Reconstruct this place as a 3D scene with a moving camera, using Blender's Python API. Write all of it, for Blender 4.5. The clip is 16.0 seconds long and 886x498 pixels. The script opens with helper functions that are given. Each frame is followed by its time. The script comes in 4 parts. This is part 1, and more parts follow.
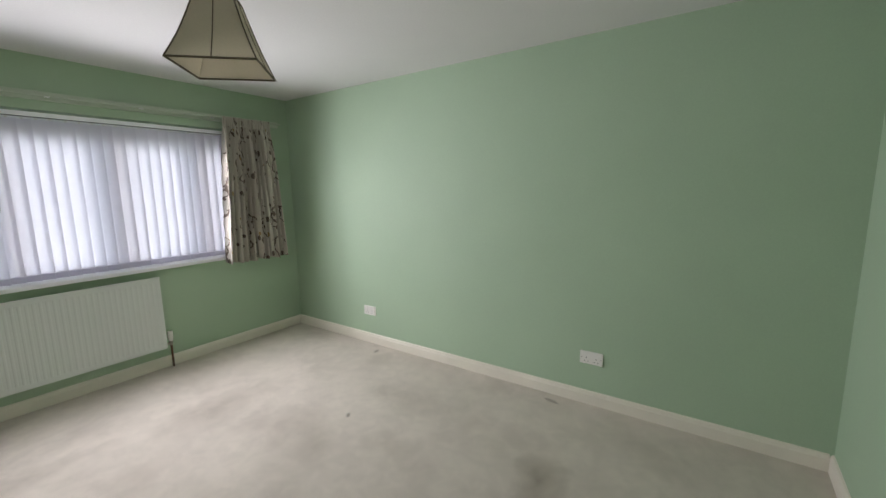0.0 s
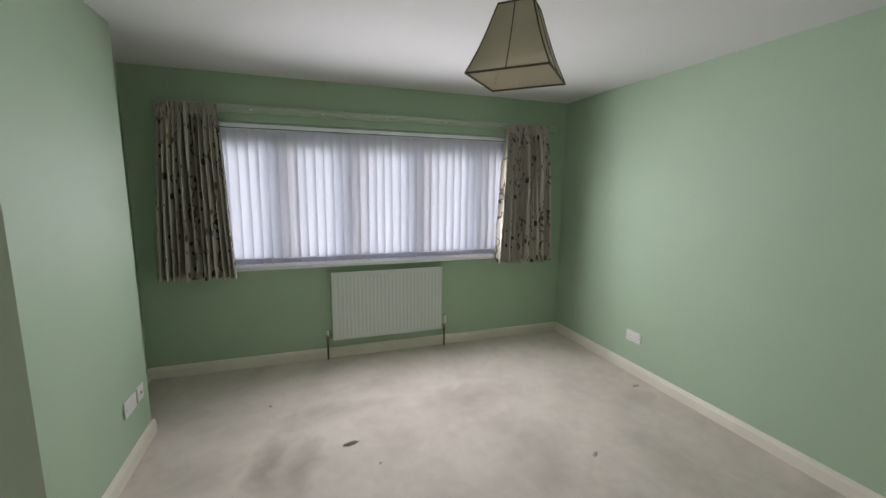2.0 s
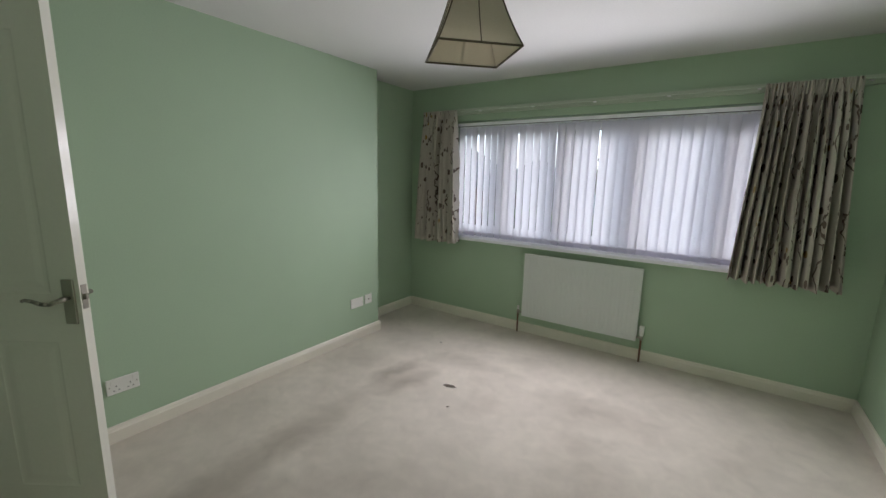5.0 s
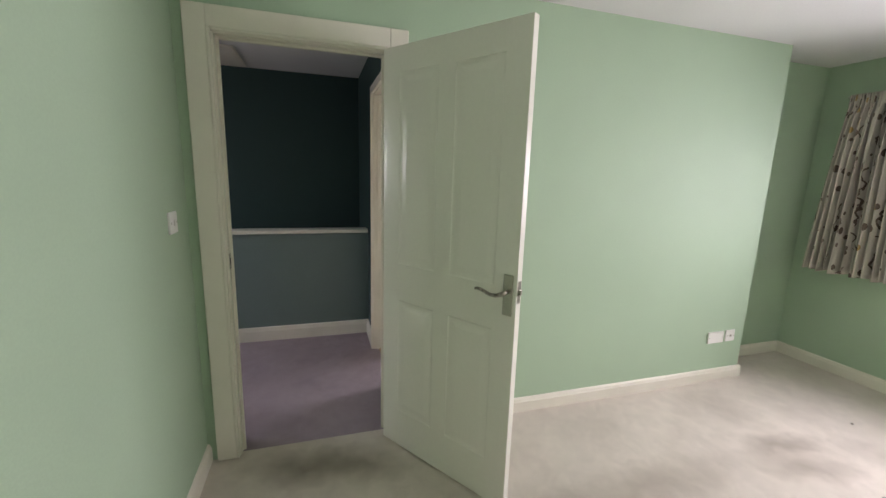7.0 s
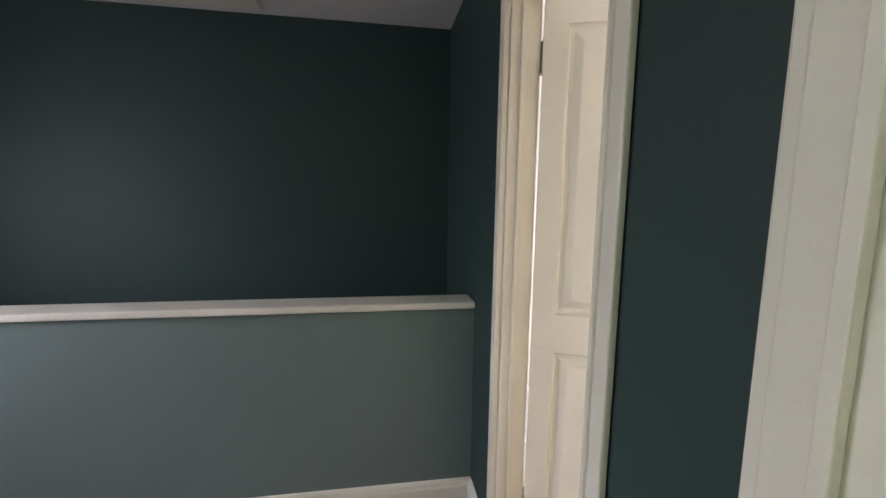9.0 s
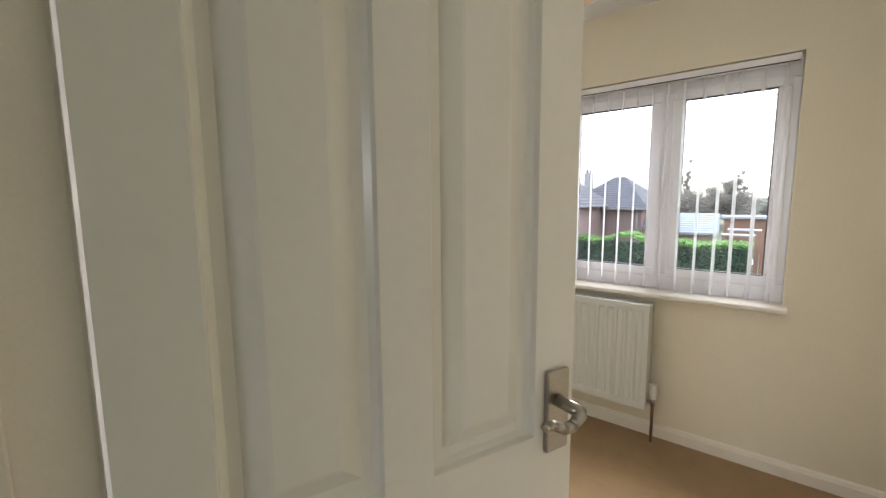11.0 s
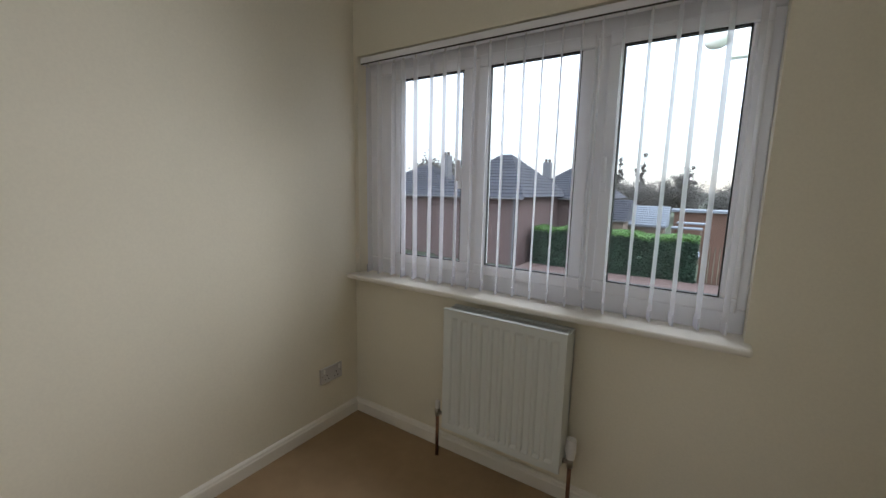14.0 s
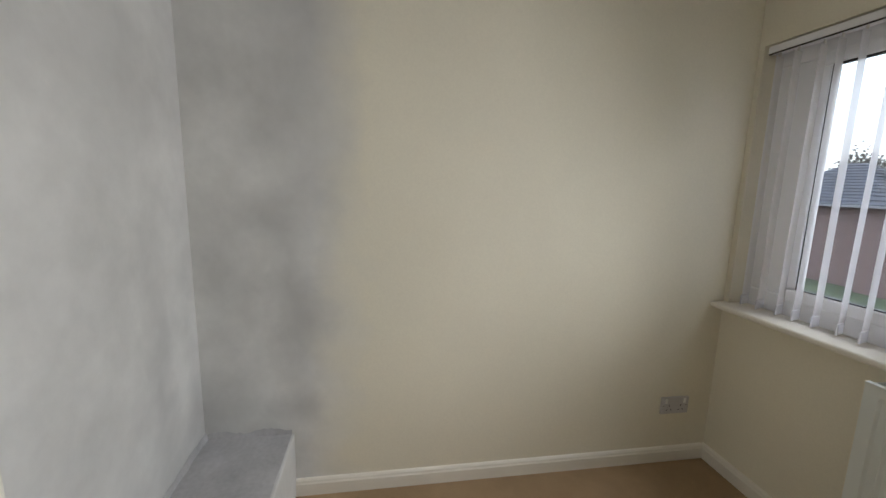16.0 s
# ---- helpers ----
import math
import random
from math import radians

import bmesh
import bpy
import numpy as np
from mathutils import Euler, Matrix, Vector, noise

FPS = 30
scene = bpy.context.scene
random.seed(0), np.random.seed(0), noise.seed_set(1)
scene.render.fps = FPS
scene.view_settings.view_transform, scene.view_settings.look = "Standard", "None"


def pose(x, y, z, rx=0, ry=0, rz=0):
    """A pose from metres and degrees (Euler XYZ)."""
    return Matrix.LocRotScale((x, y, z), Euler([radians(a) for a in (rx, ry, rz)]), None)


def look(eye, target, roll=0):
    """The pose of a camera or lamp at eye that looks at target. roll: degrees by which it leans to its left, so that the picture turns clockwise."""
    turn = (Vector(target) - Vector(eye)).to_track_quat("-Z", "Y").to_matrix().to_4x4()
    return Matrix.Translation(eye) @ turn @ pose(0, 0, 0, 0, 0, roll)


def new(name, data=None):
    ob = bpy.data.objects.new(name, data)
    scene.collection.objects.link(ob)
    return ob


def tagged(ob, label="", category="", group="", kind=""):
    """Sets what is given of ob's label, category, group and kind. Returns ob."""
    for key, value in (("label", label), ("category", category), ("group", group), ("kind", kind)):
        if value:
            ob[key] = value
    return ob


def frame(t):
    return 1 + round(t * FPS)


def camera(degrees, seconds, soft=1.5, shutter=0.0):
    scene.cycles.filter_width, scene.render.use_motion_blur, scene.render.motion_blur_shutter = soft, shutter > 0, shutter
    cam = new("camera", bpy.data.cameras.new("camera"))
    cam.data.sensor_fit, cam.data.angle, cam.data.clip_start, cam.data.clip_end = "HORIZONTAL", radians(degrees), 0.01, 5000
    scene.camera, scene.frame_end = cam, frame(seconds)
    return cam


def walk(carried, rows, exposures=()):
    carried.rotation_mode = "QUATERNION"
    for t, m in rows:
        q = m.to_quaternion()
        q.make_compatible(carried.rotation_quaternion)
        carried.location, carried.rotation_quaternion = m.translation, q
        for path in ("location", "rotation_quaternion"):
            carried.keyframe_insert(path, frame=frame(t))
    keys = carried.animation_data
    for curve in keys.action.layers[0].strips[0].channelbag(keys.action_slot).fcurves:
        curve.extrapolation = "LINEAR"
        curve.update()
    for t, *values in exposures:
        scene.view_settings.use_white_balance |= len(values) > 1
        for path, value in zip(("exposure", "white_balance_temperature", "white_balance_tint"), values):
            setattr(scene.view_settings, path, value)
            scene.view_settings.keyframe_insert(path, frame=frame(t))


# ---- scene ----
cam = camera(95.4, 16.0)
PATH = [
    (0, (0.815, -3.696, 1.438), (2.438, -2.569, 1.132), -0.9),
    (0.5, (0.88, -3.627, 1.455), (2.36, -2.314, 1.162), -0.4),
    (1, (0.849, -3.572, 1.445), (2.088, -2.028, 1.163), -0.0),
    (1.5, (0.864, -3.543, 1.465), (1.797, -1.798, 1.18), 0.4),
    (2, (0.908, -3.501, 1.490), (1.558, -1.636, 1.187), 0.6),
    (2.5, (0.979, -3.484, 1.447), (1.426, -1.556, 1.158), 0.6),
    (3, (1.187, -3.427, 1.434), (1.405, -1.458, 1.159), 0.5),
    (3.2, (1.3, -3.418, 1.441), (1.403, -1.44, 1.166), 0.6),
    (5.5, (2.632, -3.548, 1.442), (1.248, -2.149, 1.086), 1.4),
    (6, (2.593, -3.695, 1.408), (0.986, -2.555, 1.066), 1.6),
    (6.5, (2.357, -3.751, 1.424), (0.588, -2.891, 1.061), 1.8),
    (7, (2.02, -3.79, 1.431), (0.145, -3.199, 1.062), 1.7),
    (7.5, (1.581, -3.795, 1.445), (-0.351, -3.429, 1.08), 1.7),
    (8, (1.125, -3.815, 1.427), (-0.833, -3.605, 1.084), 1.5),
    (8.2, (0.925, -3.828, 1.419), (-1.039, -3.651, 1.084), 1.4),
    (10.3, (-0.587, -3.496, 1.313), (-2.305, -2.493, 1.109), -0.8),
    (10.5, (-0.625, -3.432, 1.324), (-2.235, -2.274, 1.064), 0.2),
    (11, (-0.674, -3.345, 1.329), (-1.913, -1.793, 1.089), -0.5),
    (11.5, (-0.698, -3.278, 1.328), (-1.509, -1.466, 1.084), -0.9),
    (12, (-0.697, -3.103, 1.277), (-1.19, -1.18, 1.025), -1.0),
    (12.5, (-0.715, -2.957, 1.266), (-1.077, -1.007, 0.998), -0.9),
    (13, (-0.685, -2.734, 1.283), (-1.14, -0.808, 0.993), -0.5),
    (13.5, (-0.699, -2.6, 1.295), (-1.405, -0.752, 1.002), 0.2),
    (14, (-0.716, -2.542, 1.307), (-1.804, -0.891, 1.003), 1.2),
    (14.5, (-0.764, -2.571, 1.326), (-2.232, -1.256, 0.989), 1.3),
    (15, (-0.777, -2.613, 1.316), (-2.523, -1.693, 0.988), 1.9),
    (15.5, (-0.741, -2.636, 1.376), (-2.634, -2.096, 1.026), 1.3),
    (16, (-0.710, -2.594, 1.354), (-2.658, -2.275, 1.028), 1.4),
]
walk(cam, [(t, look(eye, target, roll)) for t, eye, target, roll in PATH],
     exposures=((0, 1.08, 6350, 11), (0.8, 1.02, 6350, 11), (3.2, 0.76, 6300, 11), (5.5, 0.92, 6350, 11), (7, 1.8, 6450, 18), (7.5, 1.97, 6500, 19), (8, 2.38, 6550, 22), (8.2, 2.46, 6550, 22), (10.3, 2.05, 6350, 15), (10.8, 1.6, 6450, 13),
                (11.5, 1.12, 6800, 12), (12.5, 0.80, 6500, 11), (14, 0.28, 6100, 11), (14.7, 0.28, 6050, 11), (15.3, 0.45, 6100, 10), (16, 0.56, 6150, 10)))

# ---- light ----
world = bpy.data.worlds.new("overcast_sky")
scene.world = world
world.use_nodes = True
wn = world.node_tree.nodes
wl = world.node_tree.links
sky = wn.new("ShaderNodeTexSky")
sky.sky_type = "NISHITA"
sky.sun_disc = False
sky.sun_elevation = radians(28)
sky.sun_rotation = radians(35)
sky_bg = wn["Background"]
sky_bg.inputs["Strength"].default_value = 0.06
wl.new(sky.outputs[0], sky_bg.inputs["Color"])
cloud_bg = wn.new("ShaderNodeBackground")
cloud_bg.inputs["Color"].default_value = (0.90, 0.93, 1.0, 1)
# an even cloud cover, dimmer and streaked towards the horizon
cloud_at = wn.new("ShaderNodeTexCoord")
cloud_up = wn.new("ShaderNodeSeparateXYZ")
wl.new(cloud_at.outputs["Generated"], cloud_up.inputs[0])
cloud_map = wn.new("ShaderNodeMapping")
cloud_map.inputs["Scale"].default_value = (2.2, 2.2, 15.0)
wl.new(cloud_at.outputs["Generated"], cloud_map.inputs["Vector"])
cloud_noise = wn.new("ShaderNodeTexNoise")
cloud_noise.inputs["Scale"].default_value = 1.7
cloud_noise.inputs["Detail"].default_value = 5
wl.new(cloud_map.outputs[0], cloud_noise.inputs["Vector"])
cloud_rise = wn.new("ShaderNodeMapRange")
for key, value in (("From Min", 0.0), ("From Max", 0.32), ("To Min", 0.25), ("To Max", 2.0)):
    cloud_rise.inputs[key].default_value = value
wl.new(cloud_up.outputs[2], cloud_rise.inputs["Value"])
cloud_sum = wn.new("ShaderNodeMath")
cloud_sum.operation = "MULTIPLY_ADD"
cloud_sum.inputs[1].default_value = 0.75
wl.new(cloud_noise.outputs["Fac"], cloud_sum.inputs[0])
wl.new(cloud_rise.outputs[0], cloud_sum.inputs[2])
wl.new(cloud_sum.outputs[0], cloud_bg.inputs["Strength"])
both = wn.new("ShaderNodeAddShader")
wl.new(sky_bg.outputs[0], both.inputs[0])
wl.new(cloud_bg.outputs[0], both.inputs[1])
wl.new(both.outputs[0], wn["World Output"].inputs["Surface"])

sun_data = bpy.data.lights.new("sun", "SUN")
sun_data.energy, sun_data.angle, sun_data.color = 0.5, radians(12), (1.0, 0.96, 0.9)
sun = new("sun", sun_data)
sun.matrix_world = look((0, 0, 20), (-8, -11.5, 12.5))


def window_light(name, x0, x1, z0, z1, y, columns, watts, color, spread=164, blend=1.0, aim=0.0, dip=0.05):
    """Sky light that comes in through a window's opening, from points spread over it."""
    for i in range(columns):
        for z in (z0 + (z1 - z0) * 0.3, z0 + (z1 - z0) * 0.75):
            d = bpy.data.lights.new(name, "SPOT")
            d.energy, d.color = watts, color
            d.spot_size, d.spot_blend, d.shadow_soft_size = radians(spread), blend, 0.0
            ob = new(name, d)
            ob.matrix_world = look((x0 + (x1 - x0) * (i + 0.5) / columns, y, z), (x0 + (x1 - x0) * (i + 0.5) / columns + aim, y - 1, z - dip))


window_light("bedroom_window_light", 0.52, 2.52, 0.85, 1.9, -0.03, 12, 3.7, (1.0, 0.955, 1.0), 156, aim=0.2, dip=0.17)
window_light("box_room_window_light", -1.66, -0.72, 0.9, 1.9, -1.03, 5, 3.9, (1.0, 0.98, 0.985), 142, 1.0, dip=0.12)
# added lamp, unseen above the window head, brightens sill and frames beyond the sky
top_data = bpy.data.lights.new("box_room_sill_fill", "AREA")
top_data.shape, top_data.size, top_data.size_y = "RECTANGLE", 1.8, 0.6
top_data.energy, top_data.color = 26.0, (0.93, 0.96, 1.0)
new("box_room_sill_fill", top_data).matrix_world = look((-1.43, -0.35, 2.45), (-1.43, -0.95, 1.2))
# two added lamps brighten the landing from its unseen end; no known window
for lx in (-1.0, -0.6):
    d = bpy.data.lights.new("landing_fill_light", "SPOT")
    d.energy, d.color = 2.1, (1.0, 0.95, 0.92)
    d.spot_size, d.spot_blend, d.shadow_soft_size = radians(172), 1.0, 0.0
    new("landing_fill_light", d).matrix_world = look((lx, -6.19, 1.5), (lx, -5.0, 1.35))


# ---- materials ----
def material(name, color, rough=0.6, metal=0.0, grain=0.0, grain_size=300.0, blotch=0.06, blotch_size=1.5, bump=0.0, spec=0.5):
    """Painted or plain surface: base colour with broad blotches and fine grain in colour and relief."""
    m = bpy.data.materials.new(name)
    m.use_nodes = True
    n, l = m.node_tree.nodes, m.node_tree.links
    b = n["Principled BSDF"]
    b.inputs["Roughness"].default_value = rough
    b.inputs["Metallic"].default_value = metal
    b.inputs["Specular IOR Level"].default_value = spec
    tc = n.new("ShaderNodeTexCoord")
    big = n.new("ShaderNodeTexNoise")
    big.inputs["Scale"].default_value = blotch_size
    big.inputs["Detail"].default_value = 6
    fine = n.new("ShaderNodeTexNoise")
    fine.inputs["Scale"].default_value = grain_size
    fine.inputs["Detail"].default_value = 3
    l.new(tc.outputs["Object"], big.inputs["Vector"])
    l.new(tc.outputs["Object"], fine.inputs["Vector"])
    ramp = n.new("ShaderNodeMapRange")
    ramp.inputs["From Min"].default_value, ramp.inputs["From Max"].default_value = 0.3, 0.7
    ramp.inputs["To Min"].default_value, ramp.inputs["To Max"].default_value = 1 - blotch, 1 + blotch
    l.new(big.outputs["Fac"], ramp.inputs["Value"])
    ramp2 = n.new("ShaderNodeMapRange")
    ramp2.inputs["From Min"].default_value, ramp2.inputs["From Max"].default_value = 0.3, 0.7
    ramp2.inputs["To Min"].default_value, ramp2.inputs["To Max"].default_value = 1 - grain, 1 + grain
    l.new(fine.outputs["Fac"], ramp2.inputs["Value"])
    mul = n.new("ShaderNodeMath")
    mul.operation = "MULTIPLY"
    l.new(ramp.outputs[0], mul.inputs[0])
    l.new(ramp2.outputs[0], mul.inputs[1])
    mix = n.new("ShaderNodeVectorMath")
    mix.operation = "SCALE"
    mix.inputs[0].default_value = color
    l.new(mul.outputs[0], mix.inputs["Scale"])
    l.new(mix.outputs[0], b.inputs["Base Color"])
    if bump:
        bp = n.new("ShaderNodeBump")
        bp.inputs["Strength"].default_value = bump
        bp.inputs["Distance"].default_value = 0.004
        l.new(fine.outputs["Fac"], bp.inputs["Height"])
        l.new(bp.outputs[0], b.inputs["Normal"])
    return m


def carpet_material(name, color, stain, stain_amount, tuft=900.0):
    """Cut-pile carpet: fine tufts, broad traffic shading and a few blotchy stains."""
    m = material(name, color, rough=1.0, grain=0.18, grain_size=tuft, blotch=0.07, blotch_size=2.2, bump=0.5, spec=0.1)
    n, l = m.node_tree.nodes, m.node_tree.links
    b = n["Principled BSDF"]
    src = b.inputs["Base Color"].links[0].from_socket
    tc = n["Texture Coordinate"]
    sp = n.new("ShaderNodeTexNoise")
    sp.inputs["Scale"].default_value = 2.7
    sp.inputs["Detail"].default_value = 5
    sp.inputs["Distortion"].default_value = 0.15
    l.new(tc.outputs["Object"], sp.inputs["Vector"])
    nap = n.new("ShaderNodeTexNoise")
    nap.inputs["Scale"].default_value = 11
    nap.inputs["Detail"].default_value = 7
    nap.inputs["Roughness"].default_value = 0.65
    nap.inputs["Distortion"].default_value = 0.6
    l.new(tc.outputs["Object"], nap.inputs["Vector"])
    lay = n.new("ShaderNodeMapRange")
    lay.inputs["From Min"].default_value, lay.inputs["From Max"].default_value = 0.35, 0.65
    lay.inputs["To Min"].default_value, lay.inputs["To Max"].default_value = 0.945, 1.045
    l.new(nap.outputs["Fac"], lay.inputs["Value"])
    brushed = n.new("ShaderNodeVectorMath")
    brushed.operation = "SCALE"
    l.new(src, brushed.inputs[0])
    l.new(lay.outputs[0], brushed.inputs["Scale"])
    src = brushed.outputs[0]
    rp = n.new("ShaderNodeMapRange")
    rp.inputs["From Min"].default_value, rp.inputs["From Max"].default_value = 0.54, 0.72
    rp.inputs["To Max"].default_value = stain_amount
    l.new(sp.outputs["Fac"], rp.inputs["Value"])
    mx = n.new("ShaderNodeMix")
    mx.data_type = "RGBA"
    l.new(rp.outputs[0], mx.inputs["Factor"])
    l.new(src, mx.inputs["A"])
    mx.inputs["B"].default_value = (*stain, 1)
    l.new(mx.outputs["Result"], b.inputs["Base Color"])
    return m


def stain(m, x, y, rx, ry, turn, color, amount, z=0.0, rz=1.0):
    """A soft worn or dirty patch of its own shape on a carpet or wall."""
    n, l = m.node_tree.nodes, m.node_tree.links
    b = n["Principled BSDF"]
    src = b.inputs["Base Color"].links[0].from_socket
    mp = n.new("ShaderNodeMapping")
    mp.vector_type = "TEXTURE"
    mp.inputs["Location"].default_value = (x, y, z)
    mp.inputs["Rotation"].default_value = (0, 0, radians(turn))
    mp.inputs["Scale"].default_value = (rx, ry, rz)
    wob = n.new("ShaderNodeTexNoise")
    wob.inputs["Scale"].default_value = 6
    wob.inputs["Detail"].default_value = 4
    l.new(n["Texture Coordinate"].outputs["Object"], wob.inputs["Vector"])
    off = n.new("ShaderNodeVectorMath")
    off.operation = "MULTIPLY_ADD"
    off.inputs[1].default_value = (0.22, 0.22, 0)
    l.new(wob.outputs["Color"], off.inputs[0])
    l.new(n["Texture Coordinate"].outputs["Object"], off.inputs[2])
    l.new(off.outputs[0], mp.inputs["Vector"])
    g = n.new("ShaderNodeTexGradient")
    g.gradient_type = "SPHERICAL"
    l.new(mp.outputs[0], g.inputs["Vector"])
    k = n.new("ShaderNodeMath")
    k.operation = "MULTIPLY"
    k.inputs[1].default_value = amount
    l.new(g.outputs["Fac"], k.inputs[0])
    mx = n.new("ShaderNodeMix")
    mx.data_type = "RGBA"
    l.new(k.outputs[0], mx.inputs["Factor"])
    l.new(src, mx.inputs["A"])
    mx.inputs["B"].default_value = (*color, 1)
    l.new(mx.outputs["Result"], b.inputs["Base Color"])


GREEN = material("green_emulsion", (0.41, 0.535, 0.385), rough=0.62, grain=0.02, grain_size=120, blotch=0.03, bump=0.12, spec=0.4)
CREAM = material("cream_emulsion", (0.82, 0.77, 0.625), rough=0.6, grain=0.02, grain_size=120, blotch=0.035, bump=0.05, spec=0.4)
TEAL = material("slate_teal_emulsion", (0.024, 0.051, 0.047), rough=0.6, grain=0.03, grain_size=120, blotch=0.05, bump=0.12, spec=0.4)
# teal lightened to put the light on the half wall into its colour
TEAL_LIT = material("teal_emulsion_lit_tone", (0.155, 0.205, 0.195), rough=0.55, grain=0.03, grain_size=120, blotch=0.05, bump=0.12, spec=0.4)
CEILING = material("ceiling_white", (0.72, 0.71, 0.70), rough=0.9, grain=0.02, grain_size=90, blotch=0.02, bump=0.15)
RAIL_GREEN = material("pale_sage_gloss", (0.50, 0.57, 0.46), rough=0.4)
TRIM_A = material("cream_gloss_trim", (0.80, 0.755, 0.655), rough=0.35, grain=0.02, blotch=0.05, blotch_size=4)
TRIM_B = material("white_gloss_trim", (0.85, 0.81, 0.715), rough=0.35, grain=0.02, blotch=0.04, blotch_size=4)
DOOR_WHITE = material("door_white_satin", (0.80, 0.78, 0.69), rough=0.22, grain=0.012, grain_size=60, blotch=0.012, bump=0.04)
UPVC = material("white_upvc", (0.92, 0.92, 0.95), rough=0.3, blotch=0.01)
RAD_WHITE = material("radiator_enamel", (0.70, 0.73, 0.70), rough=0.35, blotch=0.02)
PLASTIC = material("white_plastic", (0.80, 0.79, 0.75), rough=0.35, blotch=0.02)
PALE_GREY = material("pale_grey_plastic", (0.57, 0.55, 0.54), rough=0.45)
GREY_PLASTIC = material("grey_plastic", (0.45, 0.45, 0.44), rough=0.5)
DARK = material("dark_slot", (0.02, 0.02, 0.02), rough=0.6)
STEEL = material("satin_nickel", (0.40, 0.37, 0.32), rough=0.32, metal=1.0, grain=0.05, grain_size=200)
COPPER = material("tarnished_copper", (0.22, 0.12, 0.08), rough=0.45, metal=0.7, grain=0.2, grain_size=60)
CARPET_A = carpet_material("beige_carpet", (0.69, 0.622, 0.55), (0.46, 0.40, 0.345), 0.35)
CARPET_B = carpet_material("tan_carpet", (0.40, 0.28, 0.165), (0.30, 0.20, 0.11), 0.3)
CARPET_H = carpet_material("mauve_carpet", (0.35, 0.29, 0.315), (0.20, 0.165, 0.18), 0.4)
DIRT = (0.22, 0.18, 0.14)
for sx, sy, ra, rb, tn, am in ((0.79, -1.28, 0.30, 0.11, 84, 0.75), (0.95, -1.31, 0.34, 0.12, 76, 0.75), (0.83, -2.22, 0.75, 0.17, 91, 0.65), (0.86, -2.75, 0.35, 0.22, 80, 0.4), (0.81, -1.14, 0.25, 0.12, 60, 0.4),
                               (0.28, -3.76, 0.34, 0.15, 75, 1.0), (0.32, -3.52, 0.26, 0.14, 60, 0.8), (2.63, -2.95, 0.28, 0.15, 10, 0.9), (2.15, -0.91, 0.5, 0.22, 0, 0.45), (1.21, -0.77, 0.4, 0.14, 0, 0.35),
                               (1.03, -2.54, 0.4, 0.18, 40, 0.4), (2.3, -1.6, 0.35, 0.2, 60, 0.3), (0.45, -1.2, 0.3, 0.2, 20, 0.35), (1.0, -3.4, 0.5, 0.3, 0, 0.4), (1.5, -2.1, 0.5, 0.16, 15, 0.25), (2.9, -1.9, 0.4, 0.2, 80, 0.3)):
    stain(CARPET_A, sx, sy, ra, rb, tn, DIRT, am * 0.7)
for sx, sy, ra, rb, tn, am in ((-1.9, -1.75, 0.3, 0.2, 30, 0.4), (-0.6, -1.6, 0.35, 0.18, 60, 0.35), (-1.2, -2.2, 0.5, 0.3, 0, 0.3)):
    stain(CARPET_B, sx, sy, ra, rb, tn, (0.20, 0.12, 0.06), am)
SEAM = material("lampshade_seam", (0.12, 0.10, 0.07), rough=0.9)
PEACH = material("peach_lampshade", (0.62, 0.42, 0.26), rough=0.9, grain=0.05)


def cloth(name, color, translucency, sheer=0.0):
    m = bpy.data.materials.new(name)
    m.use_nodes = True
    n, l = m.node_tree.nodes, m.node_tree.links
    n.remove(n["Principled BSDF"])
    d, t, mx = n.new("ShaderNodeBsdfDiffuse"), n.new("ShaderNodeBsdfTranslucent"), n.new("ShaderNodeMixShader")
    w = n.new("ShaderNodeTexNoise")
    w.inputs["Scale"].default_value = 60
    rp = n.new("ShaderNodeMapRange")
    rp.inputs["To Min"].default_value, rp.inputs["To Max"].default_value = 0.93, 1.05
    l.new(w.outputs["Fac"], rp.inputs["Value"])
    sc = n.new("ShaderNodeVectorMath")
    sc.operation = "SCALE"
    sc.inputs[0].default_value = color
    l.new(rp.outputs[0], sc.inputs["Scale"])
    l.new(sc.outputs[0], d.inputs["Color"])
    l.new(sc.outputs[0], t.inputs["Color"])
    mx.inputs["Fac"].default_value = translucency
    l.new(d.outputs[0], mx.inputs[1])
    l.new(t.outputs[0], mx.inputs[2])
    l.new(mx.outputs[0], n["Material Output"].inputs["Surface"])
    if sheer:
        see, weave = n.new("ShaderNodeBsdfTransparent"), n.new("ShaderNodeMixShader")
        weave.inputs["Fac"].default_value = sheer
        l.new(mx.outputs[0], weave.inputs[1])
        l.new(see.outputs[0], weave.inputs[2])
        l.new(weave.outputs[0], n["Material Output"].inputs["Surface"])
    return m


SHEER = cloth("sheer_blind_fabric", (0.93, 0.93, 0.97), 0.75, 0.22)
SLAT = cloth("blind_fabric", (0.83, 0.81, 0.875), 0.59)
SHADE = cloth("cream_lampshade", (0.70, 0.655, 0.555), 0.5)


